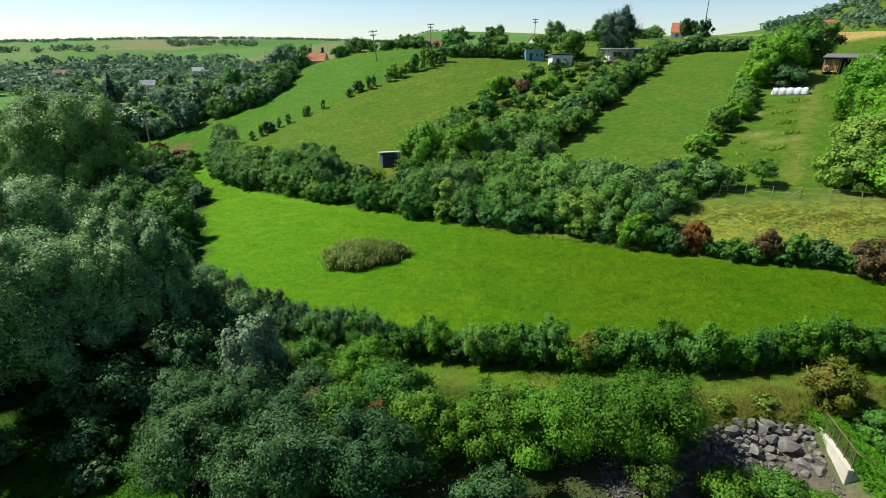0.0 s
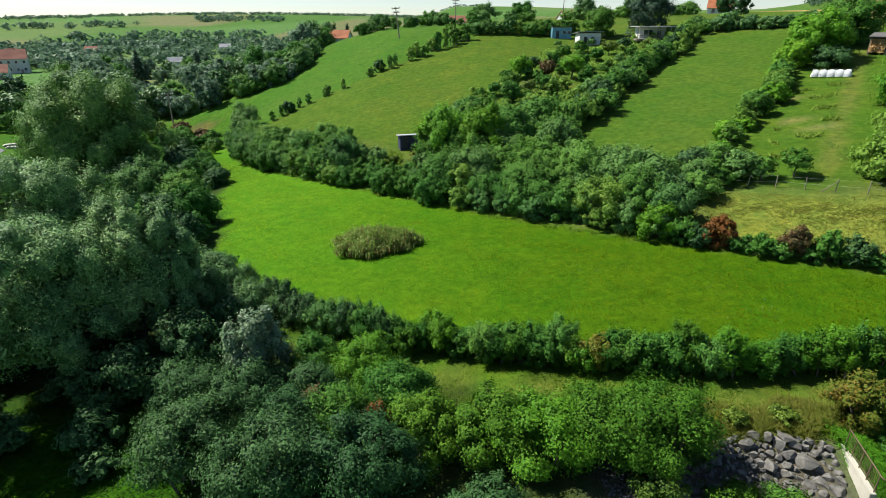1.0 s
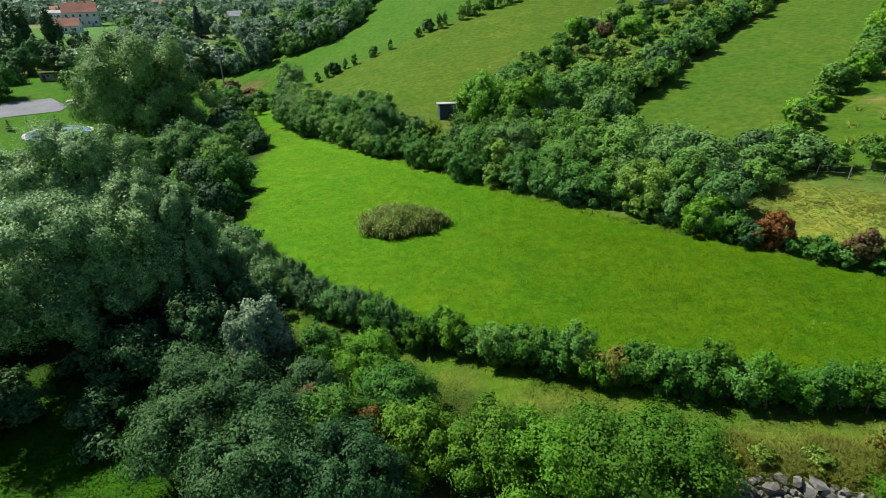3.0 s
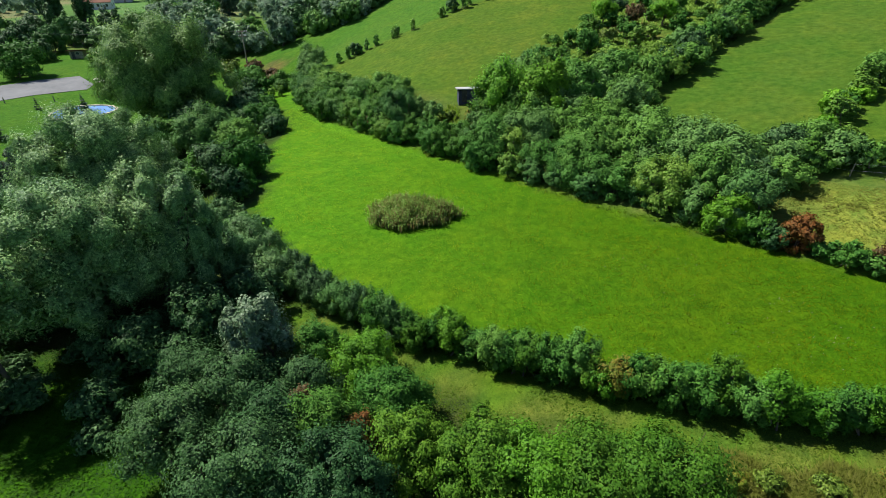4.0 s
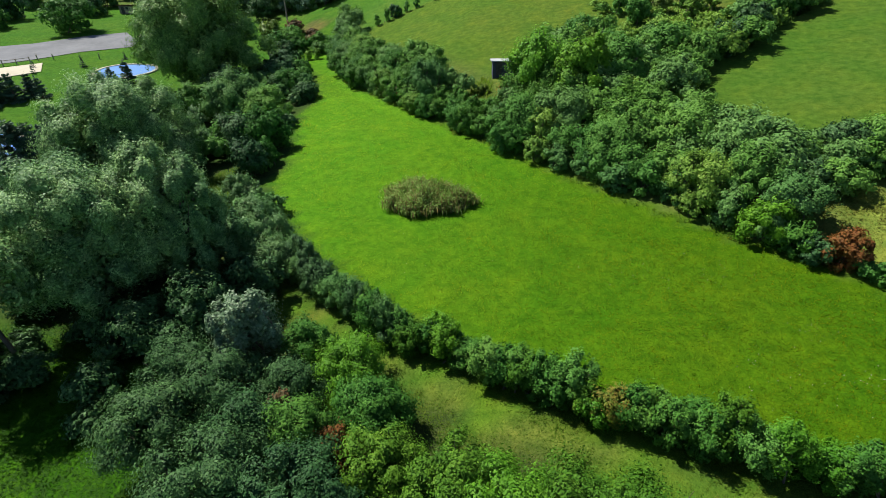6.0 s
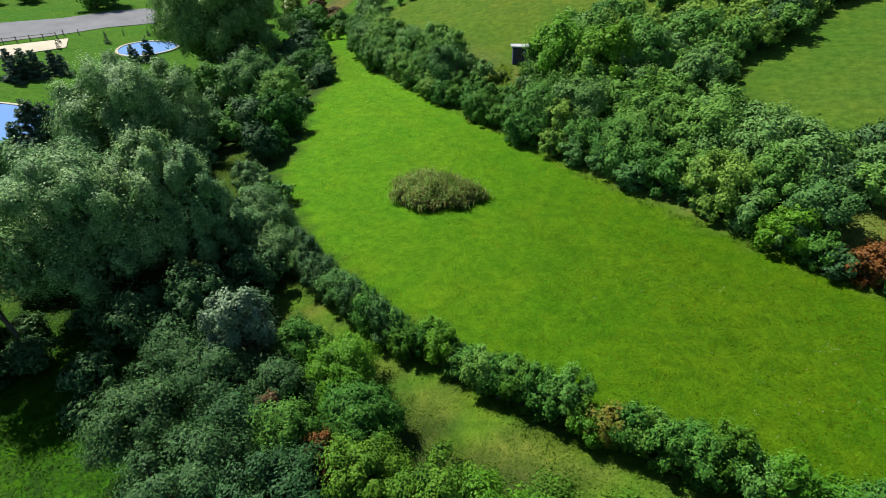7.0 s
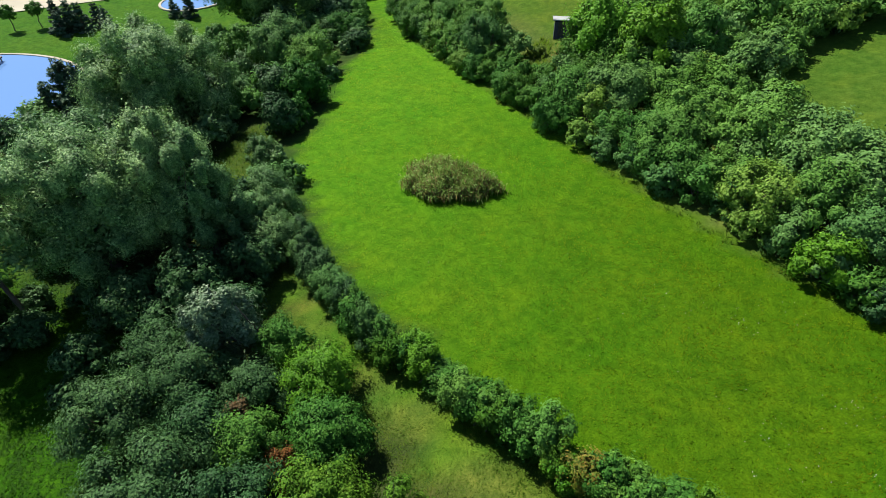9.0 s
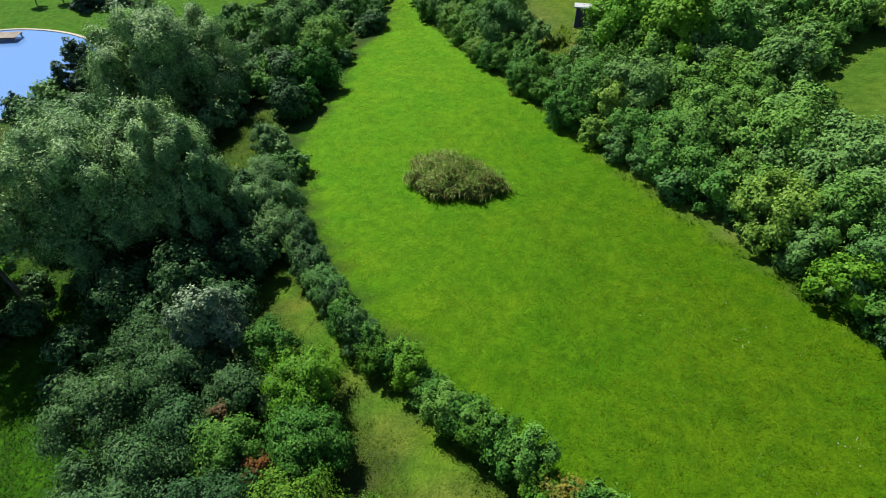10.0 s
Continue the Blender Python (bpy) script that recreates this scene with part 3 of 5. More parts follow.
# x, y, radius, height, leaf, label
# meadow's edge and thicket
NEAR = [
    (-40.6, 75.0, 3.7, 5.6, "hill", "rounded green shrub at the meadow's edge"),
    (-40.8, 86.0, 2.3, 3.0, "dark", "dark green shrub at the meadow's edge"),
    (-46.5, 90.0, 3.0, 4.5, "green", "rounded green shrub at the meadow's edge"),
    (-34.8, 66.5, 3.4, 5.4, "green", "rounded green shrub at the meadow's edge"),
    (-38.0, 65.0, 3.2, 5.5, "dark", "dark green shrub at the meadow's edge"),
    (-32.3, 59.0, 2.5, 4.6, "dark", "dark green shrub at the meadow's edge"),
    (-22.4, 46.0, 2.3, 5.0, "silver", "upright grey-green shrub at the meadow's edge"),
    (-19.8, 43.6, 2.3, 4.6, "silver", "grey-green shrub at the meadow's edge"),
    (-17.6, 41.2, 2.2, 4.0, "silver", "grey-green shrub at the meadow's edge"),
    (-9.3, 32.6, 1.8, 4.0, "green", "fresh green shrub beside the path"),
    (-5.6, 31.2, 2.6, 4.2, "bright", "bright green tree-like shrub beside the path"),
    (-3.2, 29.0, 2.4, 3.8, "green", "fresh green shrub beside the path"),
    (-12.4, 27.8, 3.0, 4.8, "dark", "dark green shrub in the thicket"),
    (-8.8, 29.0, 2.4, 4.0, "dark", "dark green shrub in the thicket"),
    (-14.4, 24.0, 3.2, 5.2, "dark", "dark green shrub in the thicket"),
    (-8.8, 21.8, 3.7, 5.7, "dark", "dark green shrub in the thicket"),
    (-4.2, 22.6, 3.5, 5.0, "dark", "dark green shrub in the thicket"),
    (-9.2, 25.6, 2.6, 4.6, "dark", "dark green shrub in the thicket"),
]
# thicket and path
NEAR += [
    (-16.0, 28.0, 2.6, 4.4, "dark", "dark green shrub in the thicket"),
    (-6.2, 26.0, 2.2, 4.2, "green", "fresh green shrub in the thicket"),
    (-3.9, 26.0, 1.2, 3.0, "red", "shrub with reddening leaves in the thicket"),
    (-8.0, 27.3, 1.0, 3.4, "russet", "shrub with browning leaves in the thicket"),
    (-1.0, 25.4, 2.6, 4.0, "fresh", "fresh green shrub beside the path"),
    (-2.6, 28.4, 2.4, 3.6, "green", "fresh green shrub beside the path"),
    (2.8, 25.2, 3.1, 4.0, "fresh", "fresh green shrub beside the path"),
    (6.0, 24.4, 3.3, 4.2, "bright", "yellowish green shrub beside the path"),
    (9.2, 24.6, 3.3, 4.3, "fresh", "fresh green shrub beside the path"),
    (11.7, 24.9, 3.3, 5.2, "fresh", "fresh green shrub beside the rocks"),
    (17.0, 27.0, 0.8, 0.9, "olive", "small yellowish weed clump above the rocks"),
    (19.6, 27.0, 0.9, 0.8, "olive", "small yellowish weed clump above the rocks"),
    (15.4, 27.0, 0.8, 0.7, "rusty", "small browning weed clump above the rocks"),
    (2.4, 20.4, 2.2, 2.6, "dark", "dark green shrub beside the rocks"),
    (23.3, 26.5, 1.8, 3.3, "rusty", "olive and russet shrub behind the wall"),
    (24.3, 23.6, 1.7, 1.7, "green", "low green shrub behind the wall"),
    (26.8, 24.6, 2.2, 2.2, "fresh", "low green shrub behind the wall"),
    (23.8, 21.0, 1.6, 1.5, "green", "low green shrub behind the wall"),
    (11.0, 21.8, 1.6, 2.0, "olive", "low yellow-green shrub beside the rocks"),
    (15.2, 21.8, 1.9, 1.9, "fresh", "low green shrub beside the rocks"),
    (17.7, 21.7, 1.8, 1.7, "green", "low green shrub beside the rocks"),
    (19.6, 20.4, 1.4, 1.2, "bright", "low green shrub beside the rocks"),
]
# rocks, wall and shade
NEAR += [
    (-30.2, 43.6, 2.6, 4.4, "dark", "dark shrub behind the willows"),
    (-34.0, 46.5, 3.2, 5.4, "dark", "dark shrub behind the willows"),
    # the shade shrubs are added to keep the ground under the willows dark
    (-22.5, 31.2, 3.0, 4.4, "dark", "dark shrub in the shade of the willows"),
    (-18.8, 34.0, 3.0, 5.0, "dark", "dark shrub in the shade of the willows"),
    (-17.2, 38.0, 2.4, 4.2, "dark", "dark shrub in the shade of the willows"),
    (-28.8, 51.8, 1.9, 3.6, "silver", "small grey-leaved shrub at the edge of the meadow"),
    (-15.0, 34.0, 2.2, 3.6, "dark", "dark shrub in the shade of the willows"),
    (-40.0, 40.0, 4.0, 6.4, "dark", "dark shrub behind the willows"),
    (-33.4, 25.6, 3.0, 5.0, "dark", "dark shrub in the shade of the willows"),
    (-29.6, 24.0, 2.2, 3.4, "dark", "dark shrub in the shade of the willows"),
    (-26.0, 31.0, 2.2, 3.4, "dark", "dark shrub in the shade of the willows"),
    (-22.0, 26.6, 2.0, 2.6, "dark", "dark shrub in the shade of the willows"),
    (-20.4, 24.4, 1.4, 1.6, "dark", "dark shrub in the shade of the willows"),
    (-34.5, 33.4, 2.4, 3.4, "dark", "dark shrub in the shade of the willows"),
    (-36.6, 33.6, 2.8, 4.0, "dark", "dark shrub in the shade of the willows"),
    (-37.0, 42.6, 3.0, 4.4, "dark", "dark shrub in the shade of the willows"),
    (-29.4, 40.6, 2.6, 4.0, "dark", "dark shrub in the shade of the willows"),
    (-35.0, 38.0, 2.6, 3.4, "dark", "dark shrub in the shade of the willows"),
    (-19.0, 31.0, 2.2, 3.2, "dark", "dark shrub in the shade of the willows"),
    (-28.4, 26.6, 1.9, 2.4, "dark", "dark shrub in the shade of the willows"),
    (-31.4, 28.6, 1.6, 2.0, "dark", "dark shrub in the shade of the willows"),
]
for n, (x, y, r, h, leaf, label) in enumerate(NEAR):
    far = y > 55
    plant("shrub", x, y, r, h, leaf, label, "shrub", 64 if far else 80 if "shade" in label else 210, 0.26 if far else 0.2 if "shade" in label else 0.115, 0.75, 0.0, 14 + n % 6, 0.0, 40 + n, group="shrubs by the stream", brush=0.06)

# ---- the hedge between path and meadow ----
protos = {}
rng0 = np.random.default_rng(5)


def along(pts, step):
    """Evenly spaced places along a line."""
    pts = [np.array(p, float) for p in pts]
    out, rest = [], 0.0
    for a, b in zip(pts, pts[1:]):
        ln = np.linalg.norm(b - a)
        while rest < ln:
            out.append(a + (b - a) * rest / ln)
            rest += step
        rest -= ln
    return out


def spread(key, leaf, x, y, r, h, label, category, group, density, size, slim=0.52, base=0.0, variants=3, single=False, weep=0.0, cone=False, name="shrub", lobes=8, skirt=0.0, brush=0.0):
    """A plant of one of a few grown forms, turned and scaled."""
    kind = (key, leaf, int(rng0.integers(variants)), round(math.log(r, 1.5)))
    if kind not in protos:
        protos[kind] = (plant(name, x, y, r, h, leaf, label, category, density, size, slim, base, lobes, weep, len(protos) * 7 + 200, single, group, cone=cone, skirt=skirt, brush=brush), r, h)
        return protos[kind][0]
    ob, r0, h0 = protos[kind]
    return again(ob, x, y, r / r0, rng0.uniform(0, 360), (h / h0) / (r / r0))


class Grove:
    """Many shrubs that grow into one another, as one mesh."""

    def __init__(self):
        self.forms, self.grown = {}, []

    def add(self, leaf, x, y, r, h, density, size, slim=0.75, lobes=13, skirt=0.25):
        kind = (leaf, int(rng0.integers(3)), round(math.log(r, 1.5)), skirt)
        if kind not in self.forms:
            rng = np.random.default_rng(600 + len(self.forms))
            area = 4 * math.pi * ((2 * (r * h / 2) ** 1.6 + (r * r) ** 1.6) / 3) ** (1 / 1.6)
            v, f, mids = crown(rng, r, h, 0.0, int(area * density * (1 - 0.8 * skirt)), size, slim, lobes, tri=True, skirt=skirt)
            self.forms[kind] = (v, f, r, h)
        v, f, r0, h0 = self.forms[kind]
        a = rng0.uniform(0, 6.28)
        c, s = math.cos(a) * r / r0, math.sin(a) * r / r0
        w = np.column_stack([c * v[:, 0] - s * v[:, 1] + x, s * v[:, 0] + c * v[:, 1] + y, v[:, 2] * h / h0 + ground(x, y)])
        self.grown.append((w, f, leaf))

    def build(self, name, label):
        me = raw_mesh(name, *join([(v, f) for v, f, leaf in self.grown]))
        kinds = sorted({g[2] for g in self.grown})
        for k in kinds:
            me.materials.append(LEAF[k])
        me.polygons.foreach_set("material_index", np.concatenate([np.full(len(f), kinds.index(leaf), np.int32) for v, f, leaf in self.grown]))
        return tagged(new(name, me), label, "shrubs", kind="stuff")


for x, y in along(HEDGE, 0.9):
    leaf = rng0.choice(["green", "fresh", "green", "hill", "green", "bright"]) if abs(x - 10) > 0.6 else "rusty"
    if x < -4:
        leaf = rng0.choice(["dark", "sallow", "green"])
    spread("hedge", leaf, x + rng0.normal() * 0.15, y + rng0.normal() * 0.35, rng0.uniform(1.1, 1.6), rng0.uniform(2.1, 3.8), "hedge shrub between the path and the meadow", "shrub", "hedge along the path", 210, 0.105, 0.78, lobes=13, name="hedge_shrub", brush=0.12)

# ---- the broad hedge at the foot of the slope ----
inner_hedge = Grove()
for s, step, r, h in ((1.85, 2.3, 1.7, 3.2), (4.6, 3.3, 2.5, 4.8), (8.6, 3.5, 2.8, 5.2), (12.4, 3.8, 2.9, 5.2), (16.4, 4.0, 2.9, 5.0), (20.4, 4.2, 2.8, 4.8), (24.4, 4.2, 2.6, 4.6)):
    for x, y in along([(x, float(edge(x)) + s) for x in (-50, -45, -36, -20, -6.6, 3, 11, 18.5, 22.6)], step):
        if s > 10 and x < -26 or s > 12 and x < -14 or s > 6 and x > 23 or s > 15 and x < -4 or x > 15.5 and y > 66.6 - 0.22 * (x - 15):
            continue
        if math.hypot(x + 8.8, y - 87) < 4.2 or math.hypot(x + 8.2, y - 82) < 4.6 or (s > 6 and abs(x + 10.5) < 1.8 and s < 14):
            continue
        leaf = rng0.choice(["hill", "sallow", "green", "hill", "hill", "sallow", "green", "lime", "sallow"])
        k = rng0.uniform(0.8, 1.2) * (1.2 if x < -18 else 0.72 if x < -4 and s > 3 else 1.0)
        if s > 6:
            low = 0.15 if x > 13 else 0.4
            inner_hedge.add(leaf, x + rng0.normal() * 0.5, y + rng0.normal() * 0.5, r * k, h * k * rng0.uniform(0.85, 1.12), 62, 0.205, 0.85, 14, low)
            continue
        spread("slope" if s < 3 else "slope_inner", leaf, x + rng0.normal() * 0.5, y + rng0.normal() * 0.5, r * k, h * k * rng0.uniform(0.85, 1.12), "dense wild shrub in the hedge below the slope", "shrub", "hedge below the slope", 80, 0.175, 0.85, lobes=14, skirt=0.0 if s < 3 else 0.3, name="wild_shrub")
for x, y in ((15.5, 66.2), (18.4, 65.4), (21.4, 64.8), (24.4, 64.0), (27.2, 63.4), (29.4, 63.6), (26.6, 61.0), (31.0, 64.6), (23.8, 62.0), (26.0, 58.6), (24.4, 59.6), (28.6, 61.4), (31.4, 61.6)):
    leaf = rng0.choice(["hill", "sallow", "green", "dark", "hill"])
    inner_hedge.add(leaf, x, y, rng0.uniform(2.0, 2.8), rng0.uniform(3.0, 4.4), 62, 0.205, 0.85, 14, 0.1)
inner_hedge.build("hedge_thicket", "dense mixed green shrubs grown together below the slope")
# the thicket between meadow and ponds
thicket = Grove()
for y in np.arange(43, 103, 3.1):
    west = float(meadow_west(y)) - 1.4
    for x in np.arange(west - 1.6, max(west - 26, -60 if y < 60 else -64), -3.3):
        px, py = x + rng0.normal() * 0.7, y + rng0.normal() * 0.7
        if math.hypot(px + 45.8, py - 54.2) < 6 or math.hypot(px + 62, py - 92) < 7 or math.hypot(px + 46.8, py - 76) < 4.5 or math.hypot(px + 40.6, py - 75) < 4 or py < 44 and px < -30 or line_dist(np.array([px]), np.array([py]), CLEARING)[0] < 2.7:
            continue
        edge_row = x > west - 2
        k = rng0.uniform(0.6, 1.2) * (0.62 if edge_row else 0.85)
        leaf = rng0.choice(["sallow", "hill", "silver", "green"] if edge_row else ["sallow", "hill", "silver", "sallow", "dark"])
        if edge_row:
            spread("thicket_edge", leaf, px, py, 2.6 * k, 4.4 * k * rng0.uniform(0.85, 1.2), "wild shrub at the edge of the thicket by the stream", "shrub", "thicket by the stream", 54, 0.25, 0.7, lobes=13)
        else:
            thicket.add(leaf, px, py, 2.6 * k, 4.4 * k * rng0.uniform(0.85, 1.2), 42, 0.29, 0.72, 13, 0.35)
thicket.build("stream_thicket", "dense silvery and green shrubs grown together by the stream")

# the east end of the slope's foot: low shrubs under the dry bank
for x, y, r, h, leaf, label in (
    (25.2, 50.3, 1.7, 3.5, "red", "shrub with rust-red autumn leaves below the bank"),
    (30.7, 47.0, 1.5, 3.2, "russet", "dark red-brown shrub below the bank"),
    (37.8, 42.9, 2.6, 3.4, "russet", "straggly brown shrub below the bank"),
    (28.1, 48.0, 1.5, 2.2, "green", "low green shrub below the bank"),
    (32.8, 46.0, 1.5, 3.0, "green", "leafy green shrub below the bank"),
    (34.9, 45.1, 1.5, 2.6, "dark", "low dark green shrub below the bank"),
    (26.8, 49.0, 1.2, 1.6, "hill", "low green shrub below the bank"),
    (29.4, 47.2, 1.2, 1.7, "hill", "low green shrub below the bank"),
    (23.6, 50.6, 1.3, 2.2, "dark", "low dark green shrub below the bank"),
    (31.8, 46.2, 1.1, 1.5, "hill", "low green shrub below the bank"),
    (33.8, 45.4, 1.1, 1.6, "hill", "low green shrub below the bank"),
    (36.0, 44.2, 1.2, 1.7, "hill", "low green shrub below the bank"),
    (20.2, 53.2, 2.3, 3.9, "bright", "bright yellow-green shrub at the end of the hedge"),
    (22.4, 52.0, 1.7, 2.8, "green", "low green shrub at the end of the hedge"),
):
    plant("shrub", x, y, r, h, leaf, label, "shrub", 84, 0.21, 0.6, 0.0, 11, 0, int(x * 10), group="shrubs below the bank")

# ---- the hillside: hedges, gardens and fruit trees ----
HILL = dict(density=34, size=0.29, slim=0.78, lobes=12)


def hill_plant(leaf, x, y, r, h, label, category="shrub", group="hillside shrubs", name="shrub", single=False, key="hill", **kw):
    return spread(key, leaf, x, y, r, h, label, category, group, **{**HILL, **kw}, single=single, name=name)


for x, y in along(ROW, 2.5):
    if rng0.uniform() < 0.08:
        continue
    k = 0.95 + 0.9 * sm(-25, -5, x)
    hill_plant(rng0.choice(["hill", "lime"]), x + rng0.normal() * 0.7, y + rng0.normal() * 0.7, rng0.uniform(0.6, 1.05) * k, rng0.uniform(1.8, 3.2) * k, "small shrub in the row between two fields", group="row of shrubs across the field", density=18, size=0.34)
hill_plant("dark", -40.3, 124.8, 1.5, 2.9, "lone dark shrub on the field boundary", group="row of shrubs across the field")
hill_plant("dark", -20.9, 137.2, 1.5, 2.9, "lone dark shrub on the field boundary", group="row of shrubs across the field")
# hedge along the upper field, and its lower garden
for x, y in along([(18.6, 85.4), (28, 100), (37.4, 113.8), (52.4, 136)], 1.8):
    hill_plant(rng0.choice(["hill", "green", "dark"]), x - 1.5 + rng0.normal() * 0.4, y + 1 + rng0.normal() * 0.4, rng0.uniform(1.6, 2.3), rng0.uniform(3.0, 4.6), "hedge shrub beside the upper field", group="hedge beside the upper field")
for _ in range(34):
    y = rng0.uniform(84, 122)
    lo, hi = -6 + (y - 90) / 2.06, 17 + (y - 84) / 1.45
    x = rng0.uniform(lo + 1.5, hi - 1.5)
    if 100 < y and rng0.uniform() < 0.45 or math.hypot(x + 8.5, y - 88) < 4:
        continue
    k = 1.15 - 0.5 * float(sm(92, 112, y))
    hill_plant(rng0.choice(["hill", "hill", "lime", "green"]), x, y, rng0.uniform(2.0, 2.9) * k, rng0.uniform(3.4, 5.0) * k, "wild shrub in the overgrown garden", group="shrubs of the overgrown garden")
for x, y, r, h, leaf in ((11.5, 116, 2.9, 5.0, "hazel"), (16.5, 115, 2.2, 4.0, "russet"), (21.5, 114, 2.8, 5.0, "hazel"), (12, 106, 1.8, 3.0, "yellow"), (25, 122, 1.8, 3.2, "green"),
                         (19, 124, 1.8, 3.4, "green"), (14, 120, 2.0, 3.6, "dark"), (29, 128, 1.8, 3.0, "green"), (22, 130, 2.2, 3.8, "green"), (33, 134, 2.2, 3.4, "olive"),
                         (37, 137, 2.0, 3.0, "dark"), (27, 137, 2.0, 3.2, "green"), (41, 131, 2.0, 3.2, "olive"), (36, 126, 1.8, 2.8, "green")):
    hill_plant(leaf, x, y, r, h, "fruit tree with a low crown in the hillside garden", "tree", "fruit trees in the gardens", "fruit_tree", True, "fruit", base=0.2)
for x, y, r, h, leaf in ((-2.4, 80.5, 3.8, 9.4, "hazel"), (3.2, 79.0, 4.0, 9.0, "bright"), (0.8, 85.0, 3.4, 7.5, "hill"), (7.5, 81.0, 3.4, 6.8, "hill")):
    plant("ash_tree", x, y, r, h, leaf, "upright green ash tree rising above the hedge", "tree", 64, 0.27, 0.7, 0.04, 14, 0, int(y * 7), True, "ash trees in the hedge")

old_garden = Grove()
for y in np.arange(70, 146, 2.7):
    left, right = float(np.interp(y, [70, 86, 100, 102.5, 119, 151], [11, -3.0, -4.5, -5, 11.5, 23])), max(16.0, 17 + (y - 84) / 1.47)
    for x in np.arange(left, right, 2.8):
        open_ = math.hypot(x - 17, (y - 113) * 0.7) < 6.5 or math.hypot(x + 8.8, y - 88) < 5
        inner = y > 95 and right - x > 4.5
        if open_ or inner and rng0.uniform() < 0.7:
            continue
        k = (0.5 if inner else 1.0) * rng0.uniform(0.75, 1.2)
        old_garden.add(rng0.choice(["hill", "lime", "lime", "hill", "sallow"]), x + rng0.normal() * 0.8, y + rng0.normal() * 0.8, 2.3 * k, 3.6 * k, 24, 0.29, 0.85, 12, 0.25)
old_garden.build("garden_thicket", "overgrown green shrubs and brambles grown together in the old garden")

for x, y, r, h, leaf in ((-6.4, 79.5, 1.4, 4.0, "rusty"), (-9.2, 78.4, 1.5, 2.2, "hill"), (-10.8, 80.2, 1.3, 1.9, "olive"), (-7.6, 76.6, 1.6, 2.6, "green"), (-11.8, 77.0, 1.6, 2.8, "hill"), (-22.4, 83.6, 1.4, 3.2, "russet"), (-21.6, 89.8, 1.5, 4.2, "russet"), (-10.4, 84.0, 1.0, 1.3, "olive")):
    hill_plant(leaf, x, y, r, h, "small shrub on the slope below the dark hut", group="shrubs below the hut", key="hutfoot", density=48, size=0.22)

# strip garden beyond the upper field
for x, y in along([(32.6, 67), (38, 76.5), (46.6, 87.6), (56, 101)], 2.0):
    k = 1.0 - 0.25 * float(sm(85, 70, y))
    hill_plant(rng0.choice(["hill", "lime", "hazel", "lime"]), x + rng0.normal() * 0.7, y + rng0.normal() * 0.5, rng0.uniform(1.5, 2.4) * k, rng0.uniform(2.4, 4.2) * k, "shrub between the field and the vegetable garden", group="hedge of the vegetable garden", density=38, size=0.27)
plant("walnut_tree", 61.8, 104.5, 5.4, 9.0, "hazel", "broad bright green walnut tree beside the wood shed", "tree", 44, 0.33, 0.75, 0.0, 24, 0, 901, True)
for n, (x, y, r, h, leaf) in enumerate(((57.0, 102.5, 3.0, 4.4, "hazel"), (62, 99.8, 3.4, 3.6, "dark"))):
    plant("elder_bush", x, y, r, h, leaf, "leafy elder bush under the walnut tree", "shrub", 44, 0.32, 0.75, 0.0, 14, 0, 960 + n, group="elder bushes")
plant("walnut_tree", 72.0, 113.0, 6.0, 9.5, "green", "green walnut tree behind the wood shed", "tree", 34, 0.36, 0.75, 0.0, 18, 0, 902, True)
for n, (x, y, r, h, leaf) in enumerate(((58.8, 76, 5.0, 8.4, "hazel"), (57, 69.5, 4.6, 7.2, "hazel"), (64, 81, 5.4, 9.0, "hazel"), (63, 71, 5.0, 7.8, "hazel"), (49.5, 62, 4.6, 6.2, "lime"),
                                          (44.2, 57.4, 3.6, 4.6, "lime"), (46.4, 53.6, 3.4, 4.4, "hazel"), (52.4, 57, 4.4, 5.6, "hazel"), (53.5, 64.5, 4.2, 6.4, "hazel"))):
    plant("hazel_bush", x, y, r, h, leaf, "large spreading hazel bush beside the garden path", "shrub", 48, 0.26, 0.75, 0.0, 18, 0, 910 + n, group="hazel bushes by the garden")
plant("apple_tree", 36.8, 60.2, 1.9, 3.2, "green", "young apple tree with a thin open crown", "tree", 38, 0.26, 0.5, 0.25, 8, 0, 930, True)
plant("apple_tree", 33.6, 60.6, 1.6, 2.8, "green", "young apple tree with a thin open crown", "tree", 34, 0.26, 0.5, 0.22, 8, 0, 931, True)

# crest of the hill
plant("pine_tree", 48.5, 158.0, 5.6, 12.5, "fir", "dark round-topped pine beside the garden cabin", "tree", 34, 0.4, 0.5, 0.02, 34, 0, 940, True)
plant("cypress_tree", 41.6, 149.0, 1.9, 6.4, "fir", "narrow dark cypress beside the garden cabin", "tree", 26, 0.4, 0.4, 0.02, 9, 0, 941, True, cone=True)
plant("walnut_tree", 35.0, 156.5, 4.9, 8.4, "green", "round green walnut tree behind the white hut", "tree", 40, 0.34, 0.75, 0.0, 18, 0, 942, True)
CREST = [(-31, 203, 4.2, 5.6, "sallow"), (-14, 212, 3.8, 5.4, "hill"), (-10, 205, 3.4, 4.6, "sallow"), (6, 215, 5.0, 7.6, "sallow"), (20, 222, 5.0, 7.8, "hill"), (42, 216, 4.4, 8.6, "silver"),
         (60, 215, 4.4, 9.6, "silver"), (87, 204, 3.6, 7.0, "dark"), (78, 172, 2.6, 5.6, "dark"), (72, 226, 4.0, 7.6, "dark"), (-36, 198, 3.0, 4.2, "hill"),
         (-20, 200, 2.5, 3.6, "hill"), (2, 205, 3.4, 5.0, "hill")]
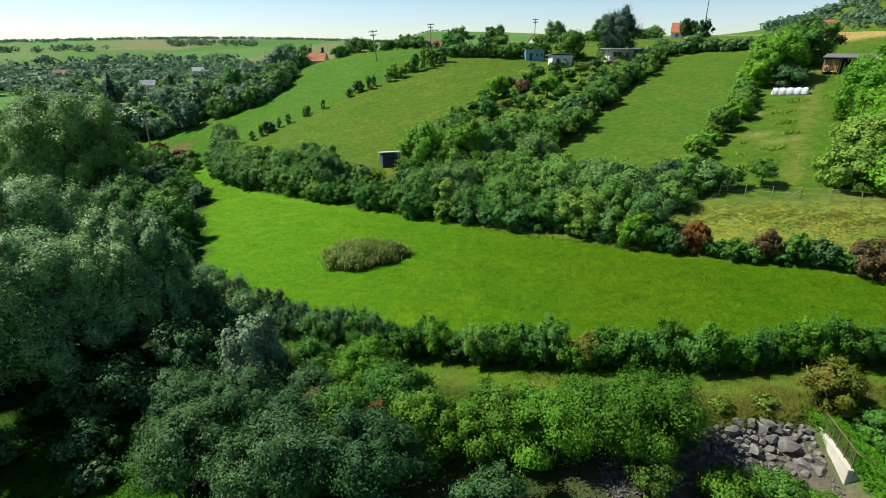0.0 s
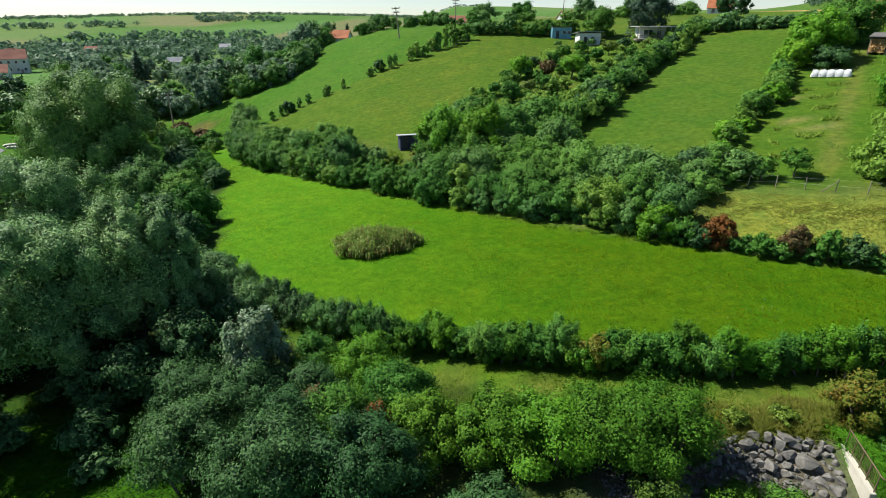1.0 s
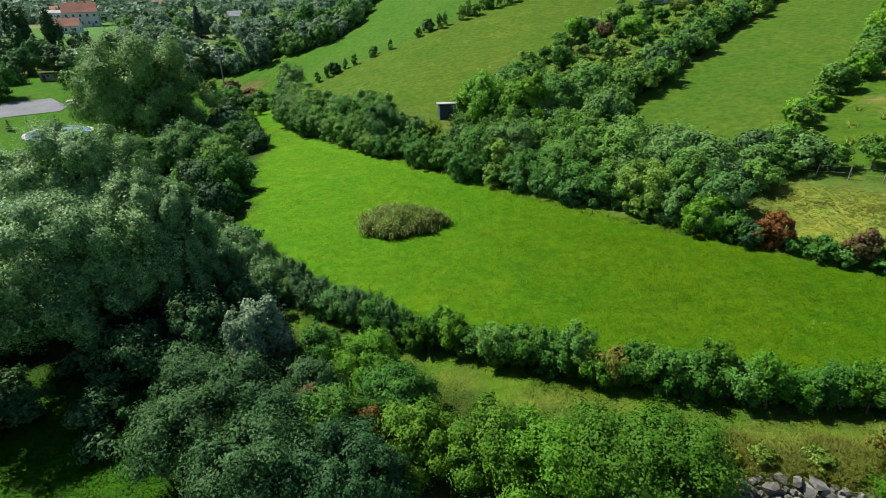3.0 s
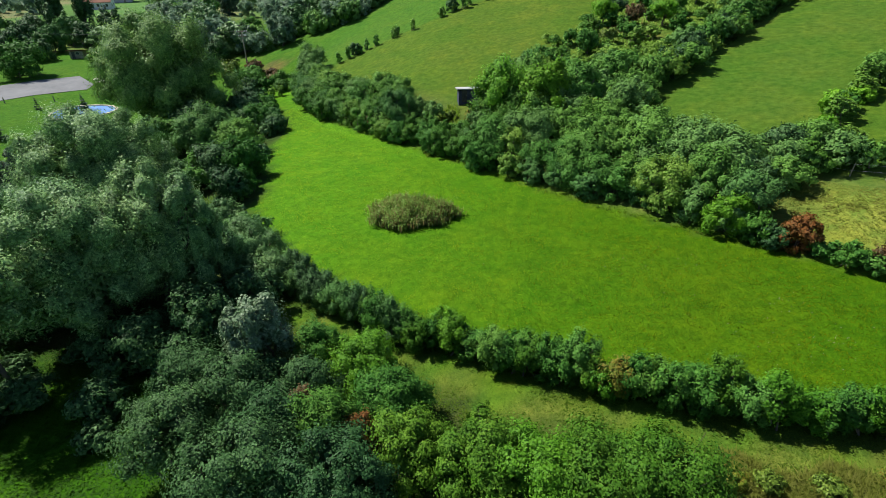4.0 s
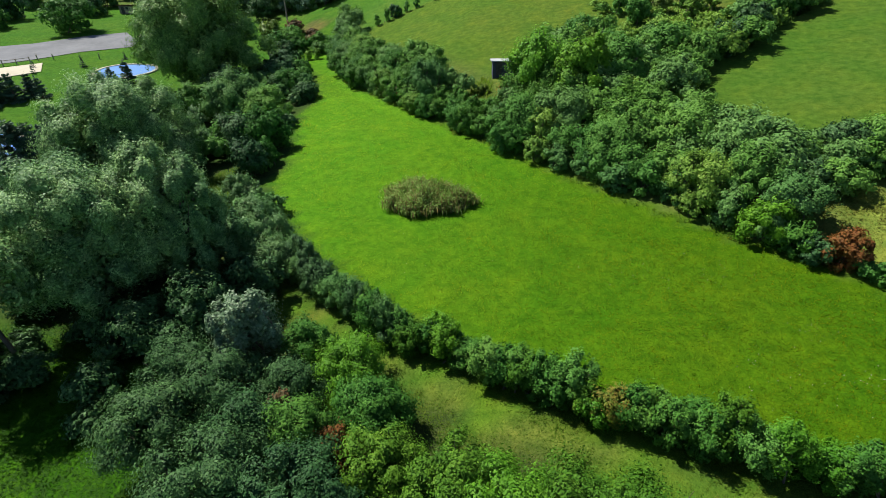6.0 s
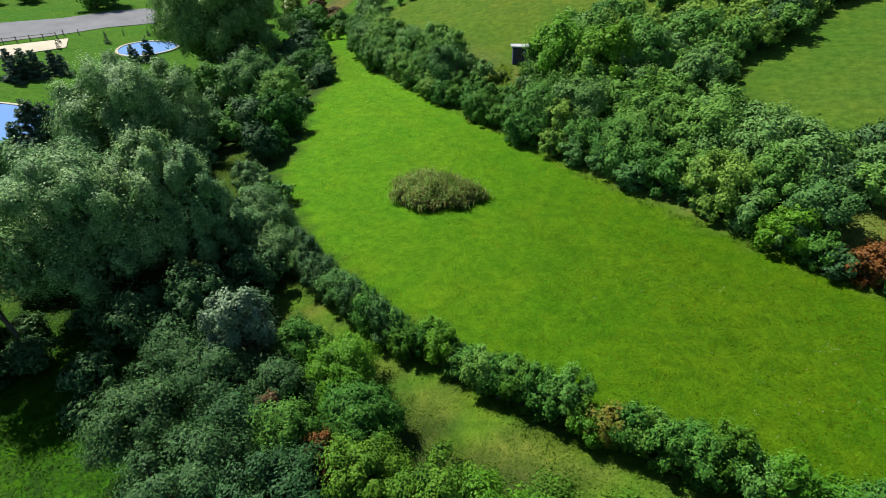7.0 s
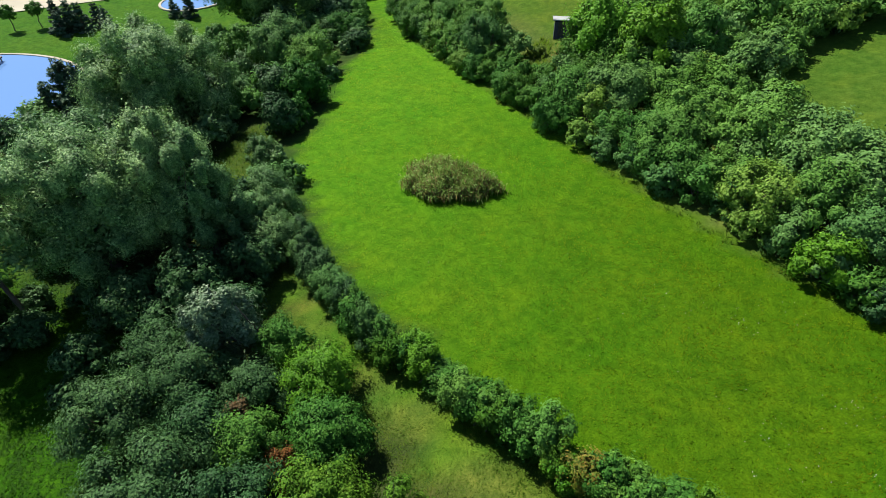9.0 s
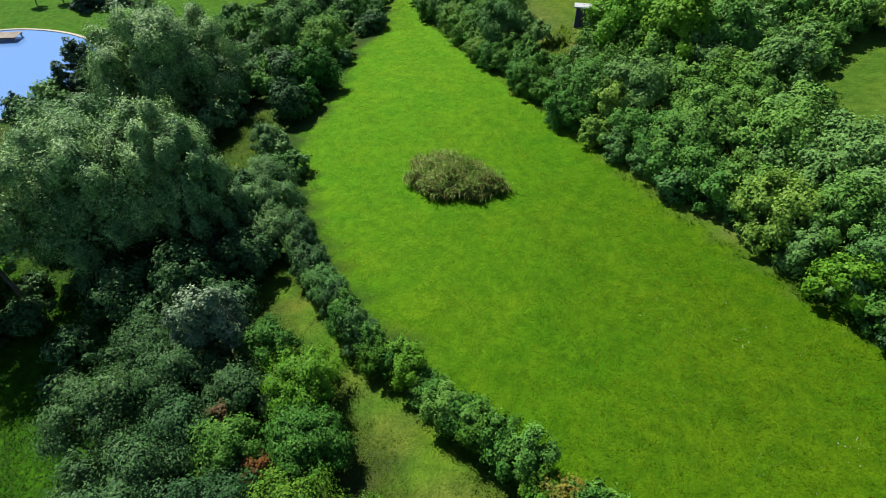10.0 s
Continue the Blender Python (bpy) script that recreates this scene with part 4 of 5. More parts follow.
for x, y, r, h, leaf in CREST:
    hill_plant(leaf, x, y, r, h, "broadleaved tree on the crest of the hill", "tree", "trees on the crest", "deciduous_tree", False, "crest", density=18, size=0.44, base=0.0, lobes=13)
for x, y in along([(3, 159), (18, 161.5), (31, 166)], 2.8):
    hill_plant(rng0.choice(["sallow", "lime", "hill"]), x, y + rng0.normal(), rng0.uniform(2.2, 3.2), rng0.uniform(3.2, 4.6), "tall shrub in the hedge along the crest", group="hedge along the crest", density=16, size=0.42)
for x, y in along([(57, 147), (66, 140), (76, 136), (86, 134)], 2.4):
    hill_plant(rng0.choice(["sallow", "silver", "silver"]), x, y + rng0.normal() * 1.2, rng0.uniform(2.0, 3.0), rng0.uniform(2.6, 4.4), "shrub along the upper field's end", group="hedge along the crest", density=16, size=0.42)
for x, y in along([(-33, 196), (6, 188)], 4.5):
    if rng0.uniform() < 0.55:
        hill_plant("green", x, y + rng0.normal(), rng0.uniform(1.2, 2.2), rng0.uniform(1.8, 3.2), "shrub on the crest of the far field", group="hedge along the crest", density=16, size=0.42)

crest = Grove()
for x, y in along([(-36, 202), (0, 206), (36, 204), (72, 196)], 3.4):
    if rng0.uniform() < 0.75:
        k = rng0.uniform(0.7, 1.3)
        crest.add(rng0.choice(["dark", "hill", "sallow"]), x, y + rng0.normal() * 2, 2.8 * k, 3.8 * k, 22, 0.4, 0.75, 12, 0.1)
crest.build("crest_thicket", "low mixed shrubs grown together along the crest")

# ---- the wood in the valley, and trees round the lawn ----
for n in range(125):
    u, w = rng0.uniform(), rng0.uniform()
    y = 152 + 190 * u
    front = float(np.interp(y, [150, 155, 158, 169, 184, 340], [-78, -66, -53, -50, -51, -68]))
    x = front - 3 - w ** 1.3 * (60 + 130 * u)
    if x < -150 and y < 190 or y > 215 and abs(0.755 * (x + 256) + 0.655 * (y - 297)) < 17 and x > -270:
        continue
    k = rng0.uniform(0.75, 1.25)
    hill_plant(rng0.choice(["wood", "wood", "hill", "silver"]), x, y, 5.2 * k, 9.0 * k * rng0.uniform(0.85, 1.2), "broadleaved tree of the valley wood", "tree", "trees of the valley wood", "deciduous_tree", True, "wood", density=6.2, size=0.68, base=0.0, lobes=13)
valley = Grove()
for x, y in along([(-79, 151), (-73, 160), (-60, 157.5), (-51, 157.5), (-48.5, 169), (-50, 186), (-54, 200)], 2.2):
    k = rng0.uniform(0.7, 1.35)
    valley.add(rng0.choice(["hill", "wood", "green", "sallow"]), x - 1.5 + rng0.normal() * 1.2, y + 1.5 + rng0.normal() * 1.2, 3.0 * k, 5.0 * k, 13, 0.48, 0.78, 12, 0.0)
valley.build("wood_edge_shrubs", "green shrubs grown together along the edge of the wood")
for x, y, r, h in ((-88, 246, 3.0, 13), (-128, 262, 3.2, 15), (-150, 250, 3.4, 16), (-100, 300, 3.4, 16), (-70, 330, 3.4, 15)):
    hill_plant("fir", x, y, r, h, "dark spruce rising above the valley wood", "tree", "spruces in the valley", "spruce_tree", True, "spruce", density=14, size=0.6, cone=True, base=0.03)
for x, y, r, h in ((-166, 172, 3.4, 20), (-172, 176, 3.2, 21), (-160, 178, 3.0, 19)):
    hill_plant("dark", x, y, r, h, "tall narrow Lombardy poplar behind the lawn", "tree", "poplars behind the lawn", "poplar_tree", True, "lombardy", density=9, size=0.7, base=0.04)
for x, y, r, h, leaf in ((-64.5, 121, 2.8, 4.0, "hill"), (-60.5, 120.0, 2.2, 3.0, "green"), (-67.5, 126, 3.0, 4.4, "hill"), (-59.0, 124.0, 2.6, 3.6, "hill"),
                         (-62.5, 128, 2.2, 2.4, "russet"), (-70.5, 131, 2.4, 3.0, "green"), (-56.2, 118.5, 2.0, 2.8, "sallow"), (-66, 133, 2.0, 2.0, "russet")):
    hill_plant(leaf, x, y, r, h, "bushy shrub at the end of the grassy lane", group="shrubs at the end of the lane", key="lane", density=30, size=0.33)
# behind the lawn
LAWN_TREES = [
    (-128, 121, 6.4, 9.6, "green"), (-118, 146, 4.2, 6.5, "silver"), (-126, 152, 4.6, 7.5, "green"), (-142, 158, 5.0, 9, "dark"),
    (-110, 156, 5, 8, "dark"), (-98, 160, 5, 9, "green"), (-86, 156, 4.5, 8, "dark"), (-150, 140, 5.0, 9, "dark"),
    (-160, 128, 5.0, 9, "dark"), (-90, 148, 4, 7, "dark"), (-152, 118, 3.6, 6, "green"), (-84, 128, 3.6, 6, "green"),
    (-78, 118, 3.4, 5.4, "dark"), (-74, 127, 3.2, 5, "olive"), (-72, 135, 2.6, 3.6, "russet"), (-66, 118, 3.0, 4.6, "green"),
    (-60, 110, 3.0, 5, "dark"), (-55, 104, 3, 4.6, "dark"), (-52, 96, 3.4, 5.4, "dark"), (-54, 84, 4.2, 6.8, "dark"),
]
# along the stream and the ponds
LAWN_TREES += [
    (-54, 76, 3.8, 6.0, "green"), (-54, 64, 4.0, 6.4, "dark"), (-56, 56, 3.6, 5.6, "dark"), (-58.6, 47.0, 3.2, 5.6, "sallow"),
    (-57.5, 61.0, 3.6, 7.0, "sallow"), (-59.5, 66.5, 3.6, 6.4, "sallow"), (-50, 46, 3.2, 5.6, "dark"), (-42, 46, 3.6, 6.6, "dark"),
    (-60, 44, 2.6, 4.4, "dark"), (-120, 166, 5, 10, "dark"), (-134, 172, 5, 10, "green"), (-148, 176, 5.4, 11, "dark"),
    (-106, 141, 4.4, 6.8, "sallow"), (-120, 138, 3.6, 5.4, "green"), (-142, 140, 4.2, 6.6, "dark"), (-150, 152, 5, 9, "sallow"),
    (-134, 158, 4.6, 8, "dark"), (-114, 160, 4.6, 8.6, "sallow"), (-103, 152, 4.4, 7.6, "dark"), (-95, 139, 3.8, 6.6, "sallow"),
]
# the far end of the yard
LAWN_TREES += [
    (-158, 152, 5, 10, "dark"), (-166, 162, 5, 11, "dark"), (-172, 144, 5, 10, "sallow"), (-160, 112, 4.4, 7, "dark"),
    (-170, 124, 5, 9, "dark"), (-178, 152, 5, 11, "dark"), (-186, 166, 5, 11, "sallow"), (-156, 166, 5, 11, "sallow"),
]
for x, y, r, h, leaf in LAWN_TREES:
    near = y < 90
    hill_plant(leaf, x, y, r, h, "leafy tree beside the lawn and ponds", "tree", "trees round the lawn", "deciduous_tree", False, "lawnnear" if near else "lawn", density=34 if near else 12, size=0.33 if near else 0.5, base=0.0, lobes=14)
for x, y, h in ((-94.8, 73, 5.6), (-93.2, 74.3, 5.6), (-91.4, 75, 5.2), (-90.7, 77.6, 4.6), (-88.8, 77.8, 4.0), (-92.4, 71.6, 4.4), (-61.0, 52.6, 8.5), (-59.4, 49.6, 7.0), (-60.6, 57.0, 8.0), (-59.4, 53.6, 8.0), (-62.4, 60.5, 7.0), (-66.0, 46.0, 2.8), (-80.4, 89.0, 4.6), (-82.8, 87.6, 3.8)):
    hill_plant("fir", x, y, h * 0.36, h, "young dark spruce beside the pond", "tree", "young spruces by the pond", "spruce_tree", True, "youngfir", density=95, size=0.42, slim=0.36, cone=True, lobes=10, base=0.02)
for x, y, h in ((-98.7, 95.6, 2.8), (-95, 103, 1.8), (-104.5, 89, 2.0), (-108, 92, 1.6), (-112, 66, 2.6), (-96, 81.4, 2.4)):
    hill_plant("fir", x, y, h * 0.3, h, "small newly planted conifer on the lawn", "tree", "small conifers on the lawn", "conifer", True, "tiny", density=60, size=0.22, slim=0.35, cone=True, lobes=7)


for x, y in ((-102.9, 69.4), (-100.4, 72.8)):
    plant("fruit_tree", x, y, 1.7, 4.6, "green", "small round-headed tree on the mown lawn", "tree", 40, 0.26, 0.7, 0.36, 9, 0, int(-x), True, "young trees on the lawn", trunk_r=0.09)


def far_woods():
    """Hedgerows and woods on the far hills: many tree heads in one mesh."""
    rng = np.random.default_rng(77)
    spots = []
    for _ in range(380):
        r, th = 60 * math.sqrt(rng.uniform()), rng.uniform(0, 6.28)
        spots.append((505 + 2.6 * r * math.cos(th), 600 + 2.4 * r * math.sin(th), rng.uniform(5, 8)))
    for az0, az1, d0, d1, n in ((-44, -34, 1180, 1260, 60), (-34, -8, 1290, 1330, 110), (-40, -30, 900, 960, 26), (-26, -18, 980, 1080, 60), (-8, 1, 1300, 1330, 60), (-38, -20, 700, 730, 40),
                                (-52, -28, 480, 640, 300), (-30, -13, 420, 640, 200), (-56, -46, 340, 500, 90), (-38, -34, 380, 500, 60), (-46, -38, 420, 500, 60), (-44, -6, 1240, 1330, 420)):
        for _ in range(n):
            a, d = math.radians(rng.uniform(az0, az1)), rng.uniform(d0, d1)
            spots.append((d * math.sin(a), d * math.cos(a), rng.uniform(4, 7.5) * (0.6 if d > 1100 else 1)))
    pieces = []
    for x, y, s in spots:
        v, f, _ = crown(rng, s * 1.15, s * 1.35, 0.0, 44, s * 0.42, 0.8, 4, tri=True)
        pieces.append((v + (x, y, ground(x, y) - 0.3), f))
    v, f = join(pieces)
    me = raw_mesh("woodland", v, f)
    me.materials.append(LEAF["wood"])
    tagged(new("woodland", me), "distant dark green woods and hedgerows on the hills", "trees", kind="stuff")


far_woods()


# ---- reeds in the meadow ----
def reed_bed():
    rng = np.random.default_rng(8)
    n = 13000
    a, q = rng.uniform(0, 6.283, n), np.sqrt(rng.uniform(0, 1, n))
    rim = 1 + 0.12 * np.sin(3 * a + 1) + 0.10 * np.sin(7 * a) + 0.12 * rng.normal(size=n) * q ** 4
    x, y = -8.9 + 4.1 * q * rim * np.cos(a), 54.9 + 2.5 * q * rim * np.sin(a)
    z = terrain(x, y)
    h = (1.15 + 1.2 * (1 - q ** 2) + 0.35 * np.sin(x * 1.7 + y) * np.cos(y * 2.1 - 0.6 * x)) * rng.uniform(0.55, 1.15, n)
    lean = rng.normal(size=(n, 2)) * 0.13 + np.column_stack([np.cos(a), np.sin(a)]) * (0.05 * q)[:, None]
    w = rng.uniform(0.03, 0.065, n)
    t = rng.uniform(0, 3.14, n)
    side = np.column_stack([np.cos(t), np.sin(t), 0 * t]) * w[:, None]
    foot = np.column_stack([x, y, z - 0.05])
    mid = foot + np.column_stack([lean[:, 0] * h * 0.4, lean[:, 1] * h * 0.4, h * 0.6])
    tip = foot + np.column_stack([lean[:, 0] * h * 1.4, lean[:, 1] * h * 1.4, h * rng.uniform(0.85, 1.0, n)])
    v = np.stack([foot, mid + side, tip, mid - side], 1).reshape(-1, 3)
    heads = tip[: n // 2] - np.column_stack([np.zeros((n // 2, 2)), 0.35 * rng.uniform(size=n // 2) * h[: n // 2]])
    lv, lf = blades(rng, heads, np.column_stack([0.5 * np.cos(a), 0.5 * np.sin(a), 0 * a + 1.0])[: n // 2], 0.26, 0.4)
    me = raw_mesh("reed_bed", *join([(v, np.arange(4 * n).reshape(-1, 4)), (lv, lf)]))
    me.materials.append(LEAF["reed"])
    me.materials.append(LEAF["stalk"])
    brown = np.concatenate([(rng.uniform(size=n) < 0.34 + 0.2 * (q > 0.8)), rng.uniform(size=n // 2) < 0.15]).astype(np.int32)
    me.polygons.foreach_set("material_index", brown)
    tagged(new("reed_bed", me), "island of tall green reeds with brown stalks in the meadow", "reeds", kind="stuff")


reed_bed()


# ---- rocks, wall and railing beside the path ----
def boulder_mesh(seed):
    rng = np.random.default_rng(seed)
    bm = bmesh.new()
    bmesh.ops.create_cube(bm, size=1.5)
    for v in bm.verts:
        v.co += Vector(rng.normal(size=3) * 0.2)
    for _ in range(12):
        d = Vector(unit(rng.normal(size=3)))
        bmesh.ops.bisect_plane(bm, geom=bm.verts[:] + bm.edges[:] + bm.faces[:], plane_co=d * rng.uniform(0.48, 0.75), plane_no=d, clear_outer=True)
        bmesh.ops.holes_fill(bm, edges=[e for e in bm.edges if e.is_boundary], sides=0)
    bmesh.ops.bevel(bm, geom=bm.edges[:], offset=0.03, segments=1, affect="EDGES", clamp_overlap=True)
    bmesh.ops.triangulate(bm, faces=bm.faces[:])
    me = bpy.data.meshes.new("boulder")
    bm.to_mesh(me)
    bm.free()
    me.materials.append(ROCK)
    return me


ROCKS = [boulder_mesh(s) for s in range(8)]
rngr = np.random.default_rng(12)
placed = []
tries = 0
while len(placed) < 260 and tries < 6000:
    tries += 1
    u, v = rngr.uniform(), rngr.uniform()
    x = 12.6 + 8.9 * u
    y = float(np.interp(x, [12.6, 15, 17.5, 21.5], [22.9, 23.0, 23.1, 22.8])) + v * float(np.interp(x, [12.6, 15, 17.5, 21.5], [1.2, 2.4, 3.3, 2.6]))
    s = rngr.uniform(0.14, 0.28) + (0.38 * rngr.uniform() ** 2 if x > 16 else 0.12 * rngr.uniform())
    if any(math.hypot(x - a, y - b) < (s + c) * 0.62 for a, b, c in placed):
        continue
    if x + s * 0.8 > np.interp(y, [21, 25.5], [21.0, 21.55]):
        continue
    placed.append((x, y, s))
    ob = new("boulder", ROCKS[int(rngr.integers(8))])
    ob.matrix_basis = Matrix.LocRotScale((x, y, ground(x, y) + s * 0.28), Euler(rngr.uniform(0, 6.28, 3)), Vector((s * rngr.uniform(0.85, 1.25), s * rngr.uniform(0.85, 1.2), s * rngr.uniform(0.7, 1.0))))
    tagged(ob, "rough grey quarry stone lying in the rock pile", "rock", "boulders in the rock pile")


def rubble():
    rng = np.random.default_rng(4)
    base = np.array([(1, 0, -0.2), (-0.5, 0.85, -0.3), (-0.5, -0.85, -0.2), (0.1, 0.1, 0.8)])
    tri = np.array([(0, 1, 3), (1, 2, 3), (2, 0, 3), (0, 2, 1)])
    pieces = []
    for _ in range(2600):
        x, y = rng.uniform(8.5, 21.0), rng.uniform(17.8, 25.2)
        s = rng.uniform(0.05, 0.16)
        v = base * s * rng.uniform(0.7, 1.3, (4, 3))
        w = rng.uniform(0, 6.28)
        v = np.column_stack([v[:, 0] * math.cos(w) - v[:, 1] * math.sin(w), v[:, 0] * math.sin(w) + v[:, 1] * math.cos(w), v[:, 2]])
        pieces.append((v + (x, y, ground(x, y) + 0.03), tri))
    v, f = join(pieces)
    me = raw_mesh("rubble", v, f)
    me.materials.append(ROCK)
    tagged(new("rubble", me), "loose grey stone chips between the boulders", "rubble", kind="stuff")


rubble()


def box(sx, sy, sz, cx=0.0, cy=0.0, cz=0.0, bevel=0.0):
    """A block with its middle at cx, cy, cz."""
    bm = bmesh.new()
    bmesh.ops.create_cube(bm, size=1.0)
    for v in bm.verts:
        v.co = Vector((v.co.x * sx + cx, v.co.y * sy + cy, v.co.z * sz + cz))
    if bevel:
        bmesh.ops.bevel(bm, geom=bm.edges[:], offset=bevel, segments=2, affect="EDGES")
    return bm


def rod(a, b, r, sides=6):
    v, f = tube([a, b], [r, r], sides)
    return raw_mesh("rod", v, f)


def wall_and_railing():
    ln = 3.5
    a, b = Vector((21.95, 25.2)), Vector((21.3, 21.8))
    yaw = math.degrees(math.atan2(b.y - a.y, b.x - a.x))
    m = pose((a.x + b.x) / 2, (a.y + b.y) / 2, 0.25, 0, 0, yaw)
    w = thing("retaining_wall", m, "short pale concrete retaining wall beside the rock pile", "wall")
    part("wall", box(ln, 0.28, 2.2, 0, 0.0, -1.08, 0.02), CONCRETE, w)
    part("return_wall", box(0.28, 0.9, 1.9, ln / 2 - 0.14, 0.6, -1.25, 0.02), CONCRETE, w)
    r = thing("railing", m, "rusty steel railing on top of the concrete wall", "railing")
    for k in range(5):
        x = -ln / 2 + 0.15 + k * (ln - 0.3) / 4
        part("post", rod((x, 0.05, 0.0), (x, 0.05, 1.02), 0.028), RUST, r)
    part("top_rail", raw_mesh("rail", *tube([(-ln / 2, 0.12, 1.0), (ln / 2 - 0.1, 0.12, 1.02), (ln / 2 + 0.25, 0.4, 0.95), (ln / 2 + 0.3, 0.9, 0.9)], [0.03] * 4)), RUST, r)
    part("middle_rail", rod((-ln / 2, 0.12, 0.12), (ln / 2 - 0.15, 0.12, 0.14), 0.02), RUST, r)
    for k in range(22):
        x = -ln / 2 + 0.3 + k * (ln - 0.6) / 21
        part("bar", rod((x, 0.12, 0.12), (x, 0.12, 1.0), 0.012, 4), RUST, r)


wall_and_railing()


# ---- huts, sheds and houses ----
def gable(w, d, rise, over=0.3, thick=0.14):
    """A pitched roof slab with its ridge along x; eaves at height 0."""
    bm = bmesh.new()
    hw, hd = w / 2 + over, d / 2 + over
    drop = rise * over / (d / 2)
    rows_ = []
    for x in (-hw, hw):
        rows_.append([bm.verts.new(p) for p in ((x, -hd, -drop), (x, 0, rise), (x, hd, -drop), (x, hd, -drop + thick), (x, 0, rise + thick), (x, -hd, -drop + thick))])
    p, q = rows_
    for k in range(6):
        bm.faces.new((p[k], p[(k + 1) % 6], q[(k + 1) % 6], q[k]))
    for r in rows_:
        bm.faces.new((r[0], r[1], r[4], r[5]))
        bm.faces.new((r[1], r[2], r[3], r[4]))
    bmesh.ops.recalc_face_normals(bm, faces=bm.faces[:])
    return bm


def body(w, d, h, rise=0.0):
    """House walls with gable ends."""
    bm = box(w, d, h + 0.6, 0, 0, h / 2 - 0.3)
    if rise:
        for x in (-w / 2, w / 2):
            a, b, c = (bm.verts.new(p) for p in ((x, -d / 2, h), (x, d / 2, h), (x, 0, h + rise)))
            bm.faces.new((a, b, c))
    return bm


def window(parent, w, h, x, y, z, axis_="y", frame_mat=None):
    """A window: frame, pane and sill set on a wall's face."""
    sx, sy = (w, 0.06) if axis_ == "y" else (0.06, w)
    f = part("window", box(sx + (0.12 if axis_ == "y" else 0), sy + (0.12 if axis_ == "x" else 0), h + 0.12, x, y, z), frame_mat or WHITE, parent, "white framed window")
    out = -0.02 if y < 0 and axis_ == "y" else (-0.02 if x < 0 and axis_ == "x" else 0.02)
    part("pane", box(sx, sy, h, x + (out if axis_ == "x" else 0), y + (out if axis_ == "y" else 0), z), GLASS, f)
    return f


def house(x, y, w, d, h, rise, yaw, walls, roof, label, windows=3, storeys=1, chimney=True, lift=0.0, name="house"):
    ob = thing(name, pose(x, y, ground(x, y) + lift, 0, 0, yaw), label, "house")
    part("wall", body(w, d, h, rise), walls, ob)
    r = part("roof", gable(w, d, rise), roof, ob)
    r.location = (0, 0, h)
    if chimney:
        part("chimney", box(0.5, 0.5, 1.3, w * 0.2, 0.5, h + rise + 0.2, 0.02), TILE_DULL, ob)
    for s in range(storeys):
        for k in range(windows):
            window(ob, 1.1, 1.3, -w / 2 + (k + 0.5) * w / windows, -d / 2, h * (s + 0.55) / storeys)
    for yy in (-d / 4, d / 4):
        window(ob, 1.0, 1.3, w / 2, yy, h * 0.55 / storeys, "x")
        window(ob, 1.0, 1.3, -w / 2, yy, h * 0.55 / storeys, "x")
    part("door", box(1.0, 0.1, 2.05, w * 0.3, -d / 2 - 0.02, 1.02), WOOD, ob, "brown wooden door")
    return ob


def hut(x, y, w, d, h, yaw, walls, roof, label, name="hut", slope=0.35, over=0.35, door=True, win=1, lift=0.0):
    """A hut with a lean-to roof."""
    ob = thing(name, pose(x, y, ground(x, y) + lift, 0, 0, yaw), label, "hut")
    part("wall", box(w, d, h + 0.8, 0, 0, h / 2 - 0.4, 0.02), walls, ob)
    bm = box(w + 2 * over, d + 2 * over, 0.14, 0, 0, 0, 0.02)
    r = part("roof", bm, roof, ob)
    r.matrix_basis = pose(0, 0, h + 0.12, math.degrees(math.atan2(-slope, d)), 0, 0)
    if door:
        dr = part("door", box(0.8, 0.06, 1.85, -w * 0.22, -d / 2 - 0.03, 0.95, 0.01), TARRED if walls is not TARRED else WOOD, ob, "plank door")
        part("handle", box(0.12, 0.05, 0.04, -w * 0.22 + 0.3, -d / 2 - 0.08, 1.0), STEEL, dr)
    for k in range(win):
        window(ob, 0.8, 0.7, w * 0.12 + k * 1.3, -d / 2, 1.45)
    return ob


hut(-8.8, 88.6, 3.0, 2.0, 1.75, 18, HUT_BLUE, FELT, "small dark blue wooden hut with a flat pale roof", "garden_hut", 0.25, 0.3, True, 0)
hut(25.6, 159.5, 5.2, 2.4, 2.6, 6, BLUE, FELT, "light blue site caravan with a flat roof", "caravan", 0.05, 0.12, True, 2)
hut(31.0, 149.6, 5.4, 3.6, 2.7, 8, WHITE, FELT, "white garden hut with an overhanging flat roof", "garden_hut", 0.4, 0.6, True, 1)
hut(28.8, 62.4, 1.2, 1.0, 1.2, -12, TARRED, DARK_FELT, "small dark wooden tool shed under the hedge", "tool_shed", 0.12, 0.12, False, 0)


def cabin():
    ob = thing("garden_cabin", pose(45.6, 145.0, ground(45.6, 145), 0, 0, 8), "open-fronted garden cabin with a veranda and flat roof", "cabin")
    part("wall", box(6.5, 3.0, 3.3, 0, 1.2, 1.1, 0.02), WHITE, ob)
    part("roof", box(9.5, 5.4, 0.16, 0.3, 0.4, 2.9, 0.03), FELT, ob)
    part("floor", box(9.0, 2.4, 0.2, -0.5, -1.6, 0.1, 0.02), WOOD, ob)
    for x in (-4.6, -2.0, 0.8, 3.6):
        part("post", box(0.14, 0.14, 3.4, x, -2.2, 1.15), WOOD, ob)
    for z in (0.6, 0.95):
        part("handrail", box(8.6, 0.06, 0.1, -0.5, -2.75, z), WOOD, ob)
    window(ob, 2.2, 1.1, -1.2, -0.3, 1.6)
    part("door", box(0.9, 0.08, 2.0, 1.6, -0.33, 1.0), TARRED, ob)


